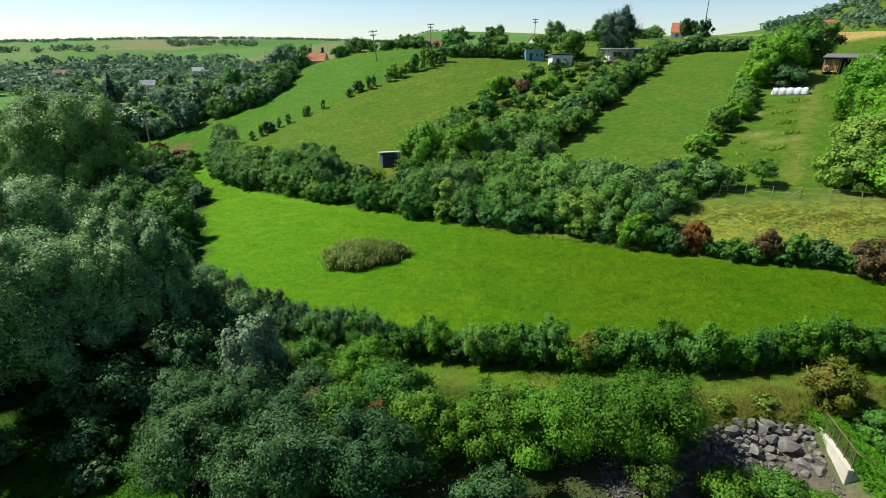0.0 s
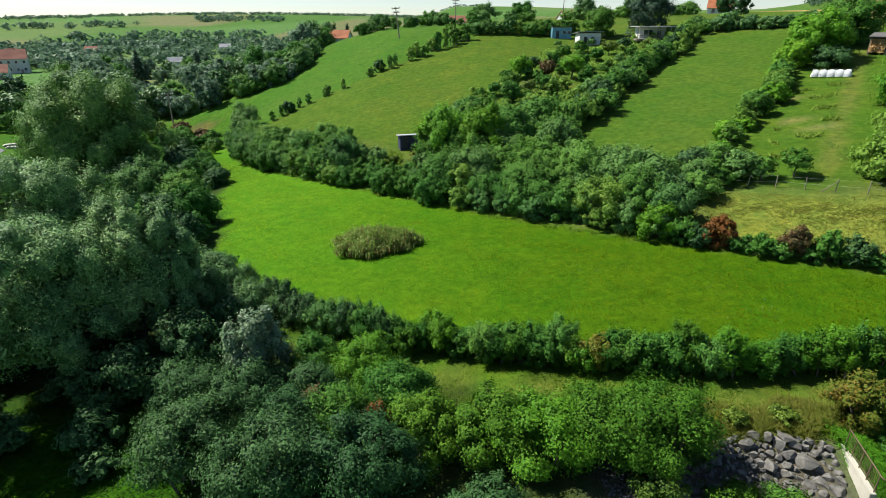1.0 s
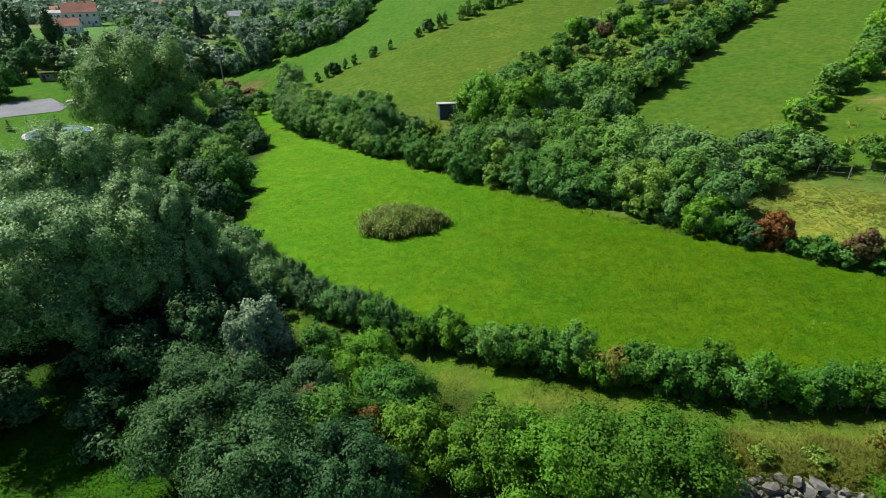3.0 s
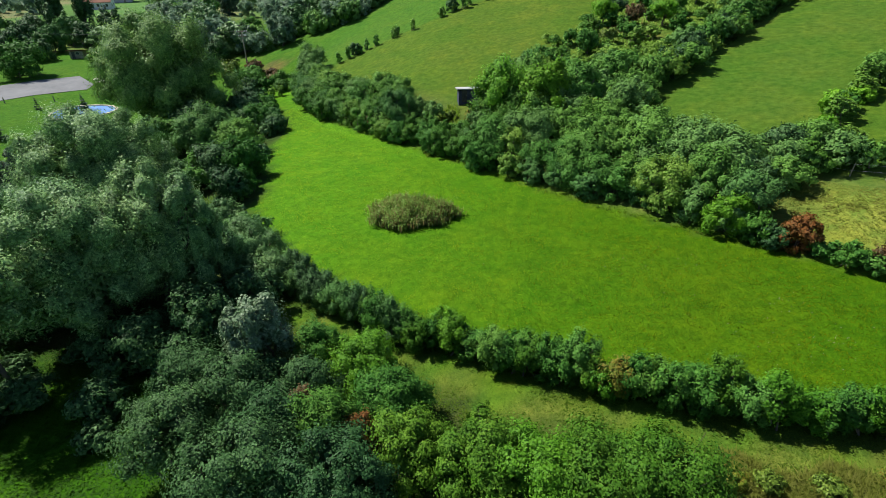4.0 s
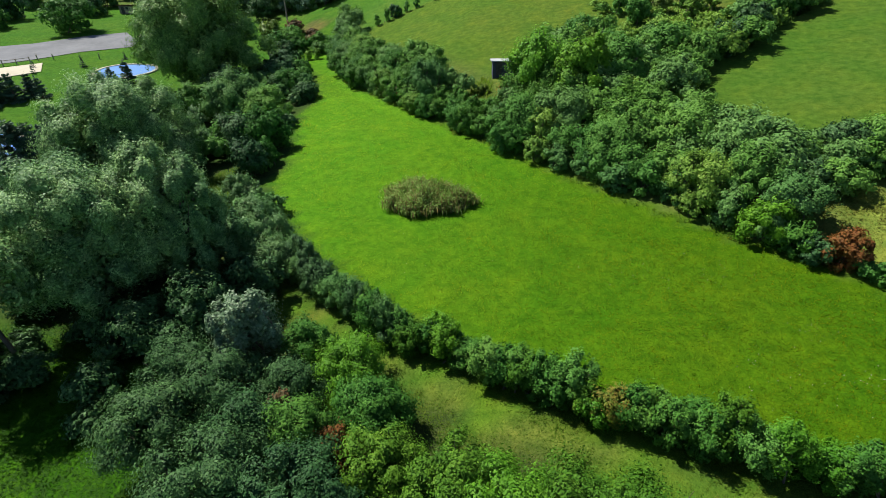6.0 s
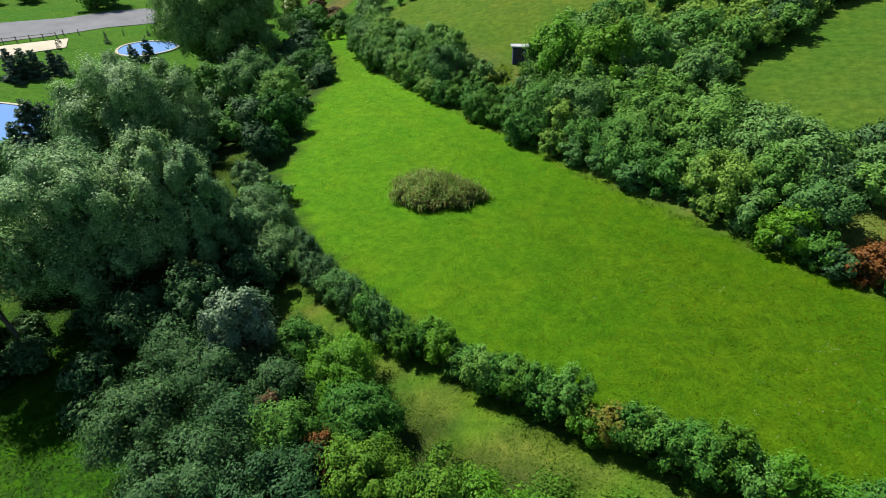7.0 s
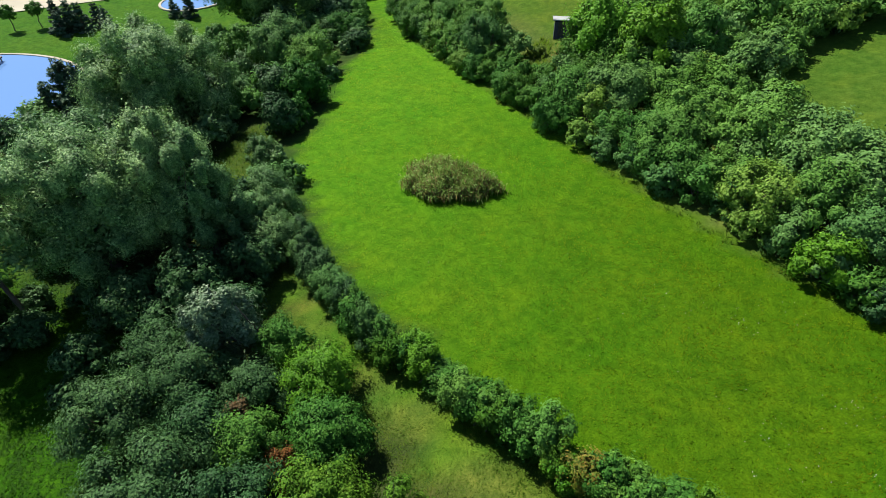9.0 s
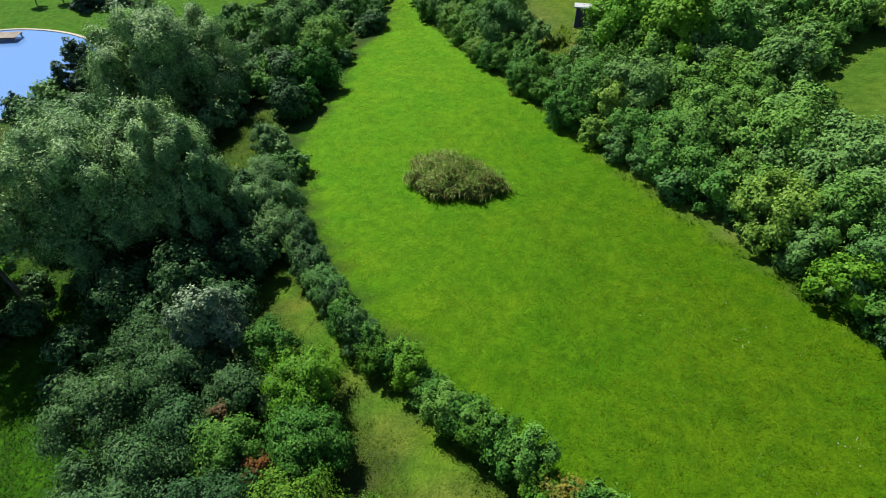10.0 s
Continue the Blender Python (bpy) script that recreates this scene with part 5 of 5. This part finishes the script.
cabin()


def wood_shed():
    m = pose(74.3, 102.6, ground(74.3, 102.6) - 0.1, 0, 0, -41)
    ob = thing("wood_shed", m, "long dark wooden shed with an open front and felt roof", "shed")
    part("back_wall", box(8.0, 0.15, 3.6, 0, 1.7, 1.1), TARRED, ob)
    for x in (-3.95, 3.95):
        part("side_wall", box(0.15, 3.3, 3.4, x, 0, 1.0), TARRED, ob)
    part("roof", box(8.5, 4.8, 0.16, 0, -0.2, 0, 0.02), DARK_FELT, ob).matrix_basis = pose(0, 0, 2.85, 7, 0, 0)
    for x in (-3.9, -1.4, 1.2, 3.9):
        part("post", box(0.18, 0.18, 3.6, x, -1.9, 0.8), WOOD, ob)
    part("partition", box(0.12, 3.0, 3.0, -1.4, 0, 1.1), TARRED, ob)
    part("front_board", box(3.6, 0.08, 1.1, 2.2, -1.8, 0.5), TARRED, ob)
    stack = thing("firewood_stack", m, "stack of split orange-brown firewood in the shed", "firewood")
    rng = np.random.default_rng(3)
    for k in range(90):
        x, z = -3.75 + 0.25 * (k % 9), 0.05 + 0.22 * (k // 9)
        lv, lf = tube([(x + rng.normal() * 0.03, -2.15 + rng.normal() * 0.12, z + 0.1), (x, -1.2, z + 0.1)], [0.125, 0.115], 5)
        n = len(lv)
        part("log", raw_mesh("log", np.vstack([lv, lv[:5].mean(0)]), np.vstack([np.column_stack([lf[:, :3]]), np.column_stack([lf[:, [0, 2, 3]]]), [(i, (i + 1) % 5, n) for i in range(5)]])), LOGS, stack)


wood_shed()


def fleece_tunnel():
    """Beds under a sagging white cover on hoops."""
    a, b = np.array((56.9, 95.9)), np.array((61.4, 92.8))
    ob = thing("fleece_tunnel", pose(a[0], a[1], ground(*a), 0, 0, math.degrees(math.atan2(*(b - a)[::-1]))), "low white fleece tunnel in lumpy folds over a bed", "garden cover")
    ln, nx, na = float(np.linalg.norm(b - a)), 60, 14
    slope = (ground(*b) - ground(*a)) / ln
    v = []
    for i in range(nx + 1):
        x = ln * i / nx
        puff = 0.78 + 0.22 * abs(math.sin(i * math.pi / 12)) ** 0.6
        end = min(1, 0.45 + min(i, nx - i) / 5)
        for k in range(na + 1):
            w = math.pi * k / na
            rr = puff * end * (1 + 0.04 * math.sin(9 * w + i * 1.7))
            v.append((x, 0.75 * rr * math.cos(w), slope * x + 1.1 * rr * math.sin(w) - 0.05))
    f = [(i * (na + 1) + k, i * (na + 1) + k + 1, (i + 1) * (na + 1) + k + 1, (i + 1) * (na + 1) + k) for i in range(nx) for k in range(na)]
    me = raw_mesh("cover", v, f)
    me.shade_smooth()
    part("cover", me, FLEECE, ob)
    for k in range(6):
        x = 0.2 + k * (ln - 0.4) / 5
        part("hoop", raw_mesh("hoop", *tube([(x, 0.8 * math.cos(w), slope * x + 1.14 * math.sin(w)) for w in np.linspace(0, math.pi, 9)], [0.03] * 9, 4)), STEEL, ob)


fleece_tunnel()


def garden_fence():
    rng = np.random.default_rng(21)
    pts = along([(29.4, 60.6), (36.5, 56.8), (44.5, 51.6), (58, 46)], 2.6)
    ob = thing("garden_fence", pose(0, 0, 0), "thin wire fence on weathered posts above the bank", "fence", kind="")
    tops = []
    for n, (x, y) in enumerate(pts):
        z = ground(x, y)
        h = 1.35 + rng.normal() * 0.05
        part("post", rod((x, y, z - 0.2), (x + rng.normal() * 0.04, y, z + h), 0.05, 6), WOOD, ob)
        tops.append((x, y, z + h))
    for dz in (0.1, 0.7):
        part("wire", raw_mesh("wire", *tube([(x, y, z - dz) for x, y, z in tops], [0.006] * len(tops), 4)), STEEL, ob)
    x, y = pts[4]
    part("brace", rod((x - 1.1, y + 0.5, ground(x - 1.1, y + 0.5)), (x, y, ground(x, y) + 1.1), 0.045), WOOD, ob)


garden_fence()


def utility_pole(x, y, h, yaw, label, lean=0.0, cross=True):
    ob = thing("utility_pole", pose(x, y, ground(x, y), 0, lean, yaw), label, "utility pole", "utility poles")
    v, f = tube([(0, 0, -0.6), (0, 0, h)], [0.2, 0.13], 10)
    part("pole", raw_mesh("pole", v, f), WOOD, ob)
    if cross:
        for z, w in ((h - 0.35, 2.6), (h - 1.4, 1.9)):
            part("crossarm", box(w, 0.2, 0.22, 0, 0.2, z, 0.01), RUST, ob)
            for dx in (-w / 2 + 0.1, -w / 4, w / 4, w / 2 - 0.1):
                bm = bmesh.new()
                bmesh.ops.create_cone(bm, cap_ends=True, segments=8, radius1=0.12, radius2=0.08, depth=0.36)
                bmesh.ops.translate(bm, verts=bm.verts[:], vec=(dx, 0.14, z + 0.2))
                part("insulator", bm, CERAMIC, ob)
    return ob


utility_pole(-74.2, 135.5, 10.4, 20, "weathered double pole with crossarms and white insulators", 0)
utility_pole(-19.9, 169.5, 8.4, -10, "leaning wooden pole with crossarms on the hill", -6)
utility_pole(-4.6, 216.0, 8.5, 15, "wooden pole with crossarms on the crest", 0)
utility_pole(38.0, 238.0, 9.5, 0, "tall wooden pole on the crest", 0)
utility_pole(83.0, 183.0, 11.0, 0, "tall bare pole beside the house on the crest", 0, False)


def wires():
    ob = thing("power_line", pose(0, 0, 0), "three sagging power lines from the pole", "power line")
    for k in (-1.1, 0.0, 1.1):
        a, b = Vector((-74.2 + k, 135.6, ground(-74.2, 135.5) + 10.2)), Vector((-150 + k, 118, 6))
        pts = [a.lerp(b, t) - Vector((0, 0, 5.0 * t * (1 - t))) for t in np.linspace(0, 1, 14)]
        part("cable", raw_mesh("cable", *tube(pts, [0.011] * 14, 4)), TARRED, ob)


wires()

# houses on the crest, in the valley and in the village
house(99.5, 238, 9.0, 7.5, 2.4, 3.6, -24, WHITE, TILE, "family house with an orange tiled roof on the crest", 2, 1, True, -0.4)
house(141, 217, 10.5, 7.0, 2.2, 2.6, -25, WHITE, TILE_DULL, "long house with a dull red tiled roof on the crest", 4)
house(-55, 246, 8.5, 7.0, 3.0, 3.0, -6, WHITE, TILE, "house with an orange roof behind the hill", 2, 1, False, -0.2)
house(-4, 262, 16.0, 8.0, 3.0, 2.6, 4, WHITE, TILE_DULL, "low farm building with a dull red roof", 4, 1, False, -2.4)
house(46, 272, 9.0, 7.0, 3.0, 3.2, 30, WHITE, TILE, "small house with an orange roof among trees", 2, 1, True, -3.0)
house(-252, 299, 17.0, 11.0, 7.6, 4.6, 36, WHITE, TILE_DULL, "large white two-storey house with a red tiled roof", 5, 2)
house(-266, 294, 10.0, 10.0, 7.4, 1.0, 36, WHITE, FELT, "white house with a pale flat roof", 3, 2, False)
house(-234, 264, 16.0, 9.0, 3.4, 3.4, 30, WHITE, TILE_DULL, "long low house with a red-brown roof", 4)
house(-285, 420, 12.0, 9.0, 4.0, 4.0, 10, WHITE, TILE_DULL, "village house with a red-brown roof", 3)
house(-175, 330, 8.0, 7.0, 4.0, 2.5, 40, WHITE, FELT, "white house with a pale roof among trees", 2, 1, False)
house(-205, 470, 9.0, 8.0, 5.0, 2.5, 25, WHITE, FELT, "white house with a pale roof among trees", 2, 1, False)
house(-310, 340, 12.0, 9.0, 4.0, 3.6, 15, WHITE, TILE, "village house with an orange roof", 3)
house(-330, 390, 14.0, 9.0, 4.0, 3.6, 35, WHITE, TILE_DULL, "village house with a red-brown roof", 3)
hut(-135.5, 146, 3.6, 3.0, 2.0, 25, WOOD, TILE_DULL, "brown wooden summer hut behind the lawn", "summer_hut", 0.5, 0.5, True, 1)


# ---- lawn with ponds, gravel yard, sand and paddock fence ----
def sheet(name, outline, z, mat, label, category, kind, thick=0.06):
    bm = bmesh.new()
    top = [bm.verts.new((x, y, z)) for x, y in outline]
    bot = [bm.verts.new((x, y, z - thick)) for x, y in outline]
    bm.faces.new(top)
    for k in range(len(top)):
        bm.faces.new((top[k], bot[k], bot[(k + 1) % len(top)], top[(k + 1) % len(top)]))
    bmesh.ops.recalc_face_normals(bm, faces=bm.faces[:])
    me = bpy.data.meshes.new(name)
    bm.to_mesh(me)
    bm.free()
    me.materials.append(mat)
    return tagged(new(name, me), label, category, kind=kind)


def oval(cx, cy, rx, ry, yaw, n=64, bumpy=0.04):
    c, s = math.cos(radians(yaw)), math.sin(radians(yaw))
    out = []
    for k in range(n):
        a = 2 * math.pi * k / n
        q = 1 + bumpy * math.sin(3 * a + 0.6)
        x, y = rx * q * math.cos(a), ry * q * math.sin(a)
        out.append((cx + c * x - s * y, cy + s * x + c * y))
    return out


def pond(cx, cy, rx, ry, yaw, label):
    z = -5.42
    ring = oval(cx, cy, rx, ry, yaw)
    sheet("water", ring, z, WATER, label, "pond", "structure")
    bm = bmesh.new()
    outer = oval(cx, cy, rx + 0.5, ry + 0.5, yaw)
    a = [[bm.verts.new((x, y, h)) for x, y in pts] for pts, h in ((ring, z - 0.1), (ring, z + 0.10), (outer, z + 0.10), (outer, z - 0.3))]
    n = len(ring)
    for p, q in zip(a, a[1:]):
        for k in range(n):
            bm.faces.new((p[k], p[(k + 1) % n], q[(k + 1) % n], q[k]))
    bmesh.ops.recalc_face_normals(bm, faces=bm.faces[:])
    me = bpy.data.meshes.new("pond_rim")
    bm.to_mesh(me)
    bm.free()
    me.materials.append(SAND)
    tagged(new("pond_rim", me), "pale rim of sand and stone round the pond", "rim", kind="structure")


pond(-81, 50.0, 17, 13.5, 155, "blue swimming pond reflecting the sky")
pond(-87.6, 95.2, 5.6, 5.0, 20, "small pond on the lawn")
jetty = thing("jetty", pose(-91.0, 57.6, -5.3, 0, 0, 35), "pale wooden jetty reaching over the pond", "jetty")
for k in range(14):
    part("plank", box(0.3, 2.6, 0.06, -2.2 + k * 0.33, 0, 0.55, 0.008), WOOD, jetty)
for x in (-1.9, 1.9):
    for y in (-1.1, 1.1):
        part("post", box(0.16, 0.16, 1.6, x, y, -0.25), WOOD, jetty)
for y in (-1.1, 1.1):
    part("beam", box(4.4, 0.14, 0.2, 0, y, 0.42), TARRED, jetty)
sheet("gravel_yard", [(-142, 68), (-122, 86), (-113.5, 97.4), (-109.5, 105), (-102, 112), (-104, 116.5), (-115, 124), (-121.5, 118), (-127, 108), (-152, 86)], -5.50, GRAVEL, "grey gravel yard beside the lawn", "gravel yard", "structure")
sheet("sand_court", [(-123, 61), (-103.7, 90), (-109.3, 95.1), (-131, 70)], -5.44, SAND, "pale sand court beside the gravel yard", "sand court", "structure")
paddock = thing("paddock_fence", pose(0, 0, 0), "brown wooden rail fence beside the gravel yard", "fence")
rail = along([(-132.5, 71), (-111, 96)], 2.4)
for x, y in rail:
    part("post", box(0.14, 0.14, 1.6, x, y, ground(x, y) + 0.5), WOOD, paddock)
for a, b in zip(rail, rail[1:]):
    for z in (0.55, 1.1):
        part("rail", rod((a[0], a[1], ground(*a) + z), (b[0], b[1], ground(*b) + z), 0.06, 5), WOOD, paddock)
for x, y in ((-112.4, 96.6), (-109.8, 98.2), (-100.5, 101.5), (-93.5, 106)):
    tagged(part("fence_post", box(0.16, 0.16, 1.5, x, y, ground(x, y) + 0.5, 0.02), WOOD, None), "short weathered post at the yard's edge", "post", "posts at the yard's edge")
for x, y, yaw in ((-104.3, 119.0, 20), (-107.0, 121.5, 40)):
    ob = thing("stone_slab_stack", pose(x, y, ground(x, y) + 0.08, 0, 0, yaw), "low stack of pale stone slabs on gravel", "slabs", "slab stacks")
    for k in range(2):
        part("slab", box(2.6 - 0.4 * k, 1.3, 0.16, 0.1 * k, 0, 0.08 + 0.17 * k, 0.02), CONCRETE, ob)


# ---- grass ----
def meadow_tone(x, y):
    """West brightened to paint in the glow of backlit grass; rank and bright round the reeds, tired and yellow in the
    east.
    """
    t = np.ones((len(x), 3))
    west = sm(22, -30, x)[:, None]
    t *= 1 + west * np.array((0.42, 0.50, 2.0)) + (1 - west) * np.array((0.05, -0.08, -0.25))
    reed = np.exp(-(((x + 8.4) / 6.2) ** 2 + ((y - 54.2) / 4.6) ** 2) ** 2)[:, None]
    t *= 1 - reed * np.array((0.24, 0.0, -0.5))
    for cx, cy, r in ((7, 42, 1.1), (15.5, 38.6, 0.7), (19, 45, 0.6), (3.2, 46.5, 0.6)):
        t *= 1 - np.exp(-((x - cx) ** 2 + (y - cy) ** 2) / r ** 2)[:, None] * np.array((0.4, 0.2, -0.9))
    rim = np.exp(-((y - edge(x) + 1.5) / 1.6) ** 2)[:, None]
    t *= 1 + rim * np.array((0.02, 0.16, 0.5))
    swath = np.sin((0.9 * x + 1.6 * y) * 1.1 + 1.4 * np.sin(x * 0.23) + np.sin(y * 0.4))[:, None]
    mottle = (np.sin(0.5 * x + 1.3 * np.sin(0.33 * y)) * np.sin(0.62 * y + 1.1 * np.sin(0.41 * x)) + 0.6 * np.sin(1.5 * x + np.sin(1.1 * y)) * np.sin(1.3 * y + 1.5 * np.sin(0.9 * x)))[:, None]
    return t * (1 + 0.07 * swath * np.array((1.4, 0.8, 1.0))) * (1 + 0.08 * mottle * np.array((1.7, 0.4, -1.0)))


def tufts(name, n, x0, x1, y0, y1, inside, h, leaf, label, seed, lean=0.9, wide=1.0, shade=None):
    rng = np.random.default_rng(seed)
    x, y = rng.uniform(x0, x1, n), rng.uniform(y0, y1, n)
    ok = inside(x, y)
    x, y = x[ok], y[ok]
    x, y = np.repeat(x, 3) + rng.normal(0, 0.07, 3 * len(x)), np.repeat(y, 3) + rng.normal(0, 0.07, 3 * len(y))
    n = len(x)
    ht = h * rng.uniform(0.5, 1.3, n)
    a = rng.uniform(0, 6.28, n)
    foot = np.column_stack([x, y, terrain(x, y) - 0.04])
    side = np.column_stack([np.cos(a), np.sin(a), 0 * a]) * (wide * (0.028 + 0.03 * rng.uniform(size=n)))[:, None]
    tip = foot + np.column_stack([rng.normal(0, lean, n) * ht, rng.normal(0, lean, n) * ht, ht])
    flip = np.cross(2 * side, tip - foot)[:, 2] < 0
    side[flip] *= -1
    v = np.stack([foot - side, foot + side, tip], 1).reshape(-1, 3)
    me = raw_mesh(name, v, np.arange(3 * n).reshape(-1, 3))
    # blades lit as one sward
    me.shade_smooth()
    me.normals_split_custom_set_from_vertices(np.tile((0.0, 0.0, 1.0), (3 * n, 1)))
    me.materials.append(LEAF[leaf])
    if shade:
        col = np.column_stack([np.repeat(shade(x, y), 3, axis=0), np.ones(3 * n)])
        me.attributes.new("tone", "FLOAT_COLOR", "POINT").data.foreach_set("color", col.astype(np.float32).ravel())
    tagged(new(name, me), label, "grass", kind="stuff")


def hedge_y(x):
    return np.interp(x, [p[0] for p in HEDGE], [p[1] for p in HEDGE])


def in_meadow(x, y):
    return (y < edge(x) + 0.5) & (y > hedge_y(x) + 0.6) & (x > meadow_west(y))


tufts("meadow_grass", 260000, -46, 44, 30, 104, in_meadow, 0.042, "grass", "mown green meadow grass", 31, 1.6, 1.5, meadow_tone)
tufts("meadow_tussocks", 120000, -46, 44, 30, 104, in_meadow, 0.14, "grass", "small tussocks of longer grass in the meadow", 42, 0.4, 0.85, lambda x, y: meadow_tone(x, y) * (1.66, 1.46, 1.9))
tufts("path_grass", 50000, -18, 44, 24, 42, lambda x, y: line_dist(x, y, PATH) < 3.0, 0.085, "straw", "dry yellowish grass on the path", 32, 1.1, 1.5)
tufts("path_edge_grass", 26000, -18, 44, 24, 42, lambda x, y: np.abs(line_dist(x, y, PATH) + 0.5 * np.sin(x * 1.9) * np.sin(x * 0.7) - 2.0) < 0.8, 0.12, "straw", "longer rank grass along the edges of the path", 43, 0.7, 1.4)
tufts("verge_grass", 16000, 21.6, 32, 12, 27, lambda x, y: (x > 21.7) & (y + 1.5 * np.sin(x * 1.7) + np.sin(x * 23.0) > 14) & (x + 1.5 * np.sin(y * 1.3) + np.sin(y * 19.0) < 30), 0.22, "bright", "rank green grass behind the concrete wall", 37, 0.9, 1.3)
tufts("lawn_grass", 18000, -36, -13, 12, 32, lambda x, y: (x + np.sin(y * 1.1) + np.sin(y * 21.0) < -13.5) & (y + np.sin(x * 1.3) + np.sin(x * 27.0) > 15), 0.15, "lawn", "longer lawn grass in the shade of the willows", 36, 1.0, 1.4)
tufts("bank_grass", 34000, 23, 60, 43, 62, lambda x, y: (y > edge(x) + 1) & (y < edge(x) + 12), 0.10, "bank", "dry yellowish grass on the bank", 33, 1.2, 1.5)
tufts("clearing_grass", 9000, -38, -23, 43, 60, lambda x, y: line_dist(x, y, CLEARING) < 2.2, 0.4, "straw", "rank yellowish grass in the clearing by the stream", 41, 0.6, 1.4)
tufts("tall_grass", 9000, 12.5, 30, 24.5, 29, lambda x, y: (y > 26.0 + 0.4 * np.sin(x * 2.1)) & (y < 28.2 + 0.5 * np.sin(x * 1.3)), 0.42, "bank", "tall dry grass above the rock pile", 34, 0.6)
tufts("hedge_foot_grass", 14000, -42, 26, 48, 92, lambda x, y: np.abs(y - edge(x) - 0.2) < 0.6, 0.45, "straw", "tall dry grass at the foot of the hedge", 35, 0.45)


def in_beds(x, y):
    """Broken, ragged rows of low plants."""
    row = np.abs((y - 0.12 * (x - 45)) % 4.3 - 2.1) < 0.45 + 0.4 * np.sin(x * 1.3 + y)
    return row & (np.abs(x - 44 - (y - 72) * 0.62) < 4.2) & (np.sin(x * 0.9 + 2.2 * np.sin(y * 0.35)) > -0.1)


def in_old_garden(x, y):
    left, right = 90 + 2.06 * (x + 6), 84 + 1.45 * (x - 19)
    thin = np.sin(x * 0.45 + 1.7 * np.sin(y * 0.31)) + np.sin(y * 0.52 + x * 0.2)
    return (y < left - 1) & (y > right + 2) & (y > 88) & (y < 146) & (thin > -0.9)


tufts("vegetable_rows", 9000, 36, 60, 64, 92, in_beds, 0.5, "olive", "ragged rows of low vegetables in the garden", 38, 0.6, 1.6)
tufts("garden_herbs", 36000, -6, 56, 88, 146, in_old_garden, 0.34, "lime", "tall green herbs in the overgrown garden", 39, 0.5, 2.6)
tufts("slope_herbs", 2600, -16, -4, 70, 92, lambda x, y: (np.hypot((x + 11) / 2.0, (y - 80) / 8.0) < 1) & (np.hypot(x + 8.8, y - 88.6) > 2), 0.6, "straw", "tall herbs below the dark hut", 40, 0.45, 2.2)


def flowers():
    rng = np.random.default_rng(51)
    mid = np.array([(12, 46.5), (18, 38.5), (17, 47), (22, 42), (16, 42), (24, 38), (20, 36)])
    k = rng.integers(0, len(mid), 130)
    p = mid[k] + rng.normal(0, 1.0, (130, 2))
    far = rng.uniform((-10, 36), (34, 50), (60, 2))
    p = np.vstack([p, far])
    p = p[in_meadow(p[:, 0], p[:, 1])]
    z = terrain(p[:, 0], p[:, 1]) + 0.24
    pos = np.column_stack([p, z])
    v, f = blades(rng, pos, np.tile((0.0, 0.0, 1.5), (len(p), 1)), 0.05, 0.9)
    me = raw_mesh("wild_flowers", v, f)
    me.materials.append(WHITE)
    tagged(new("wild_flowers", me), "scattered small white flowers in the meadow", "flowers", kind="stuff")


flowers()
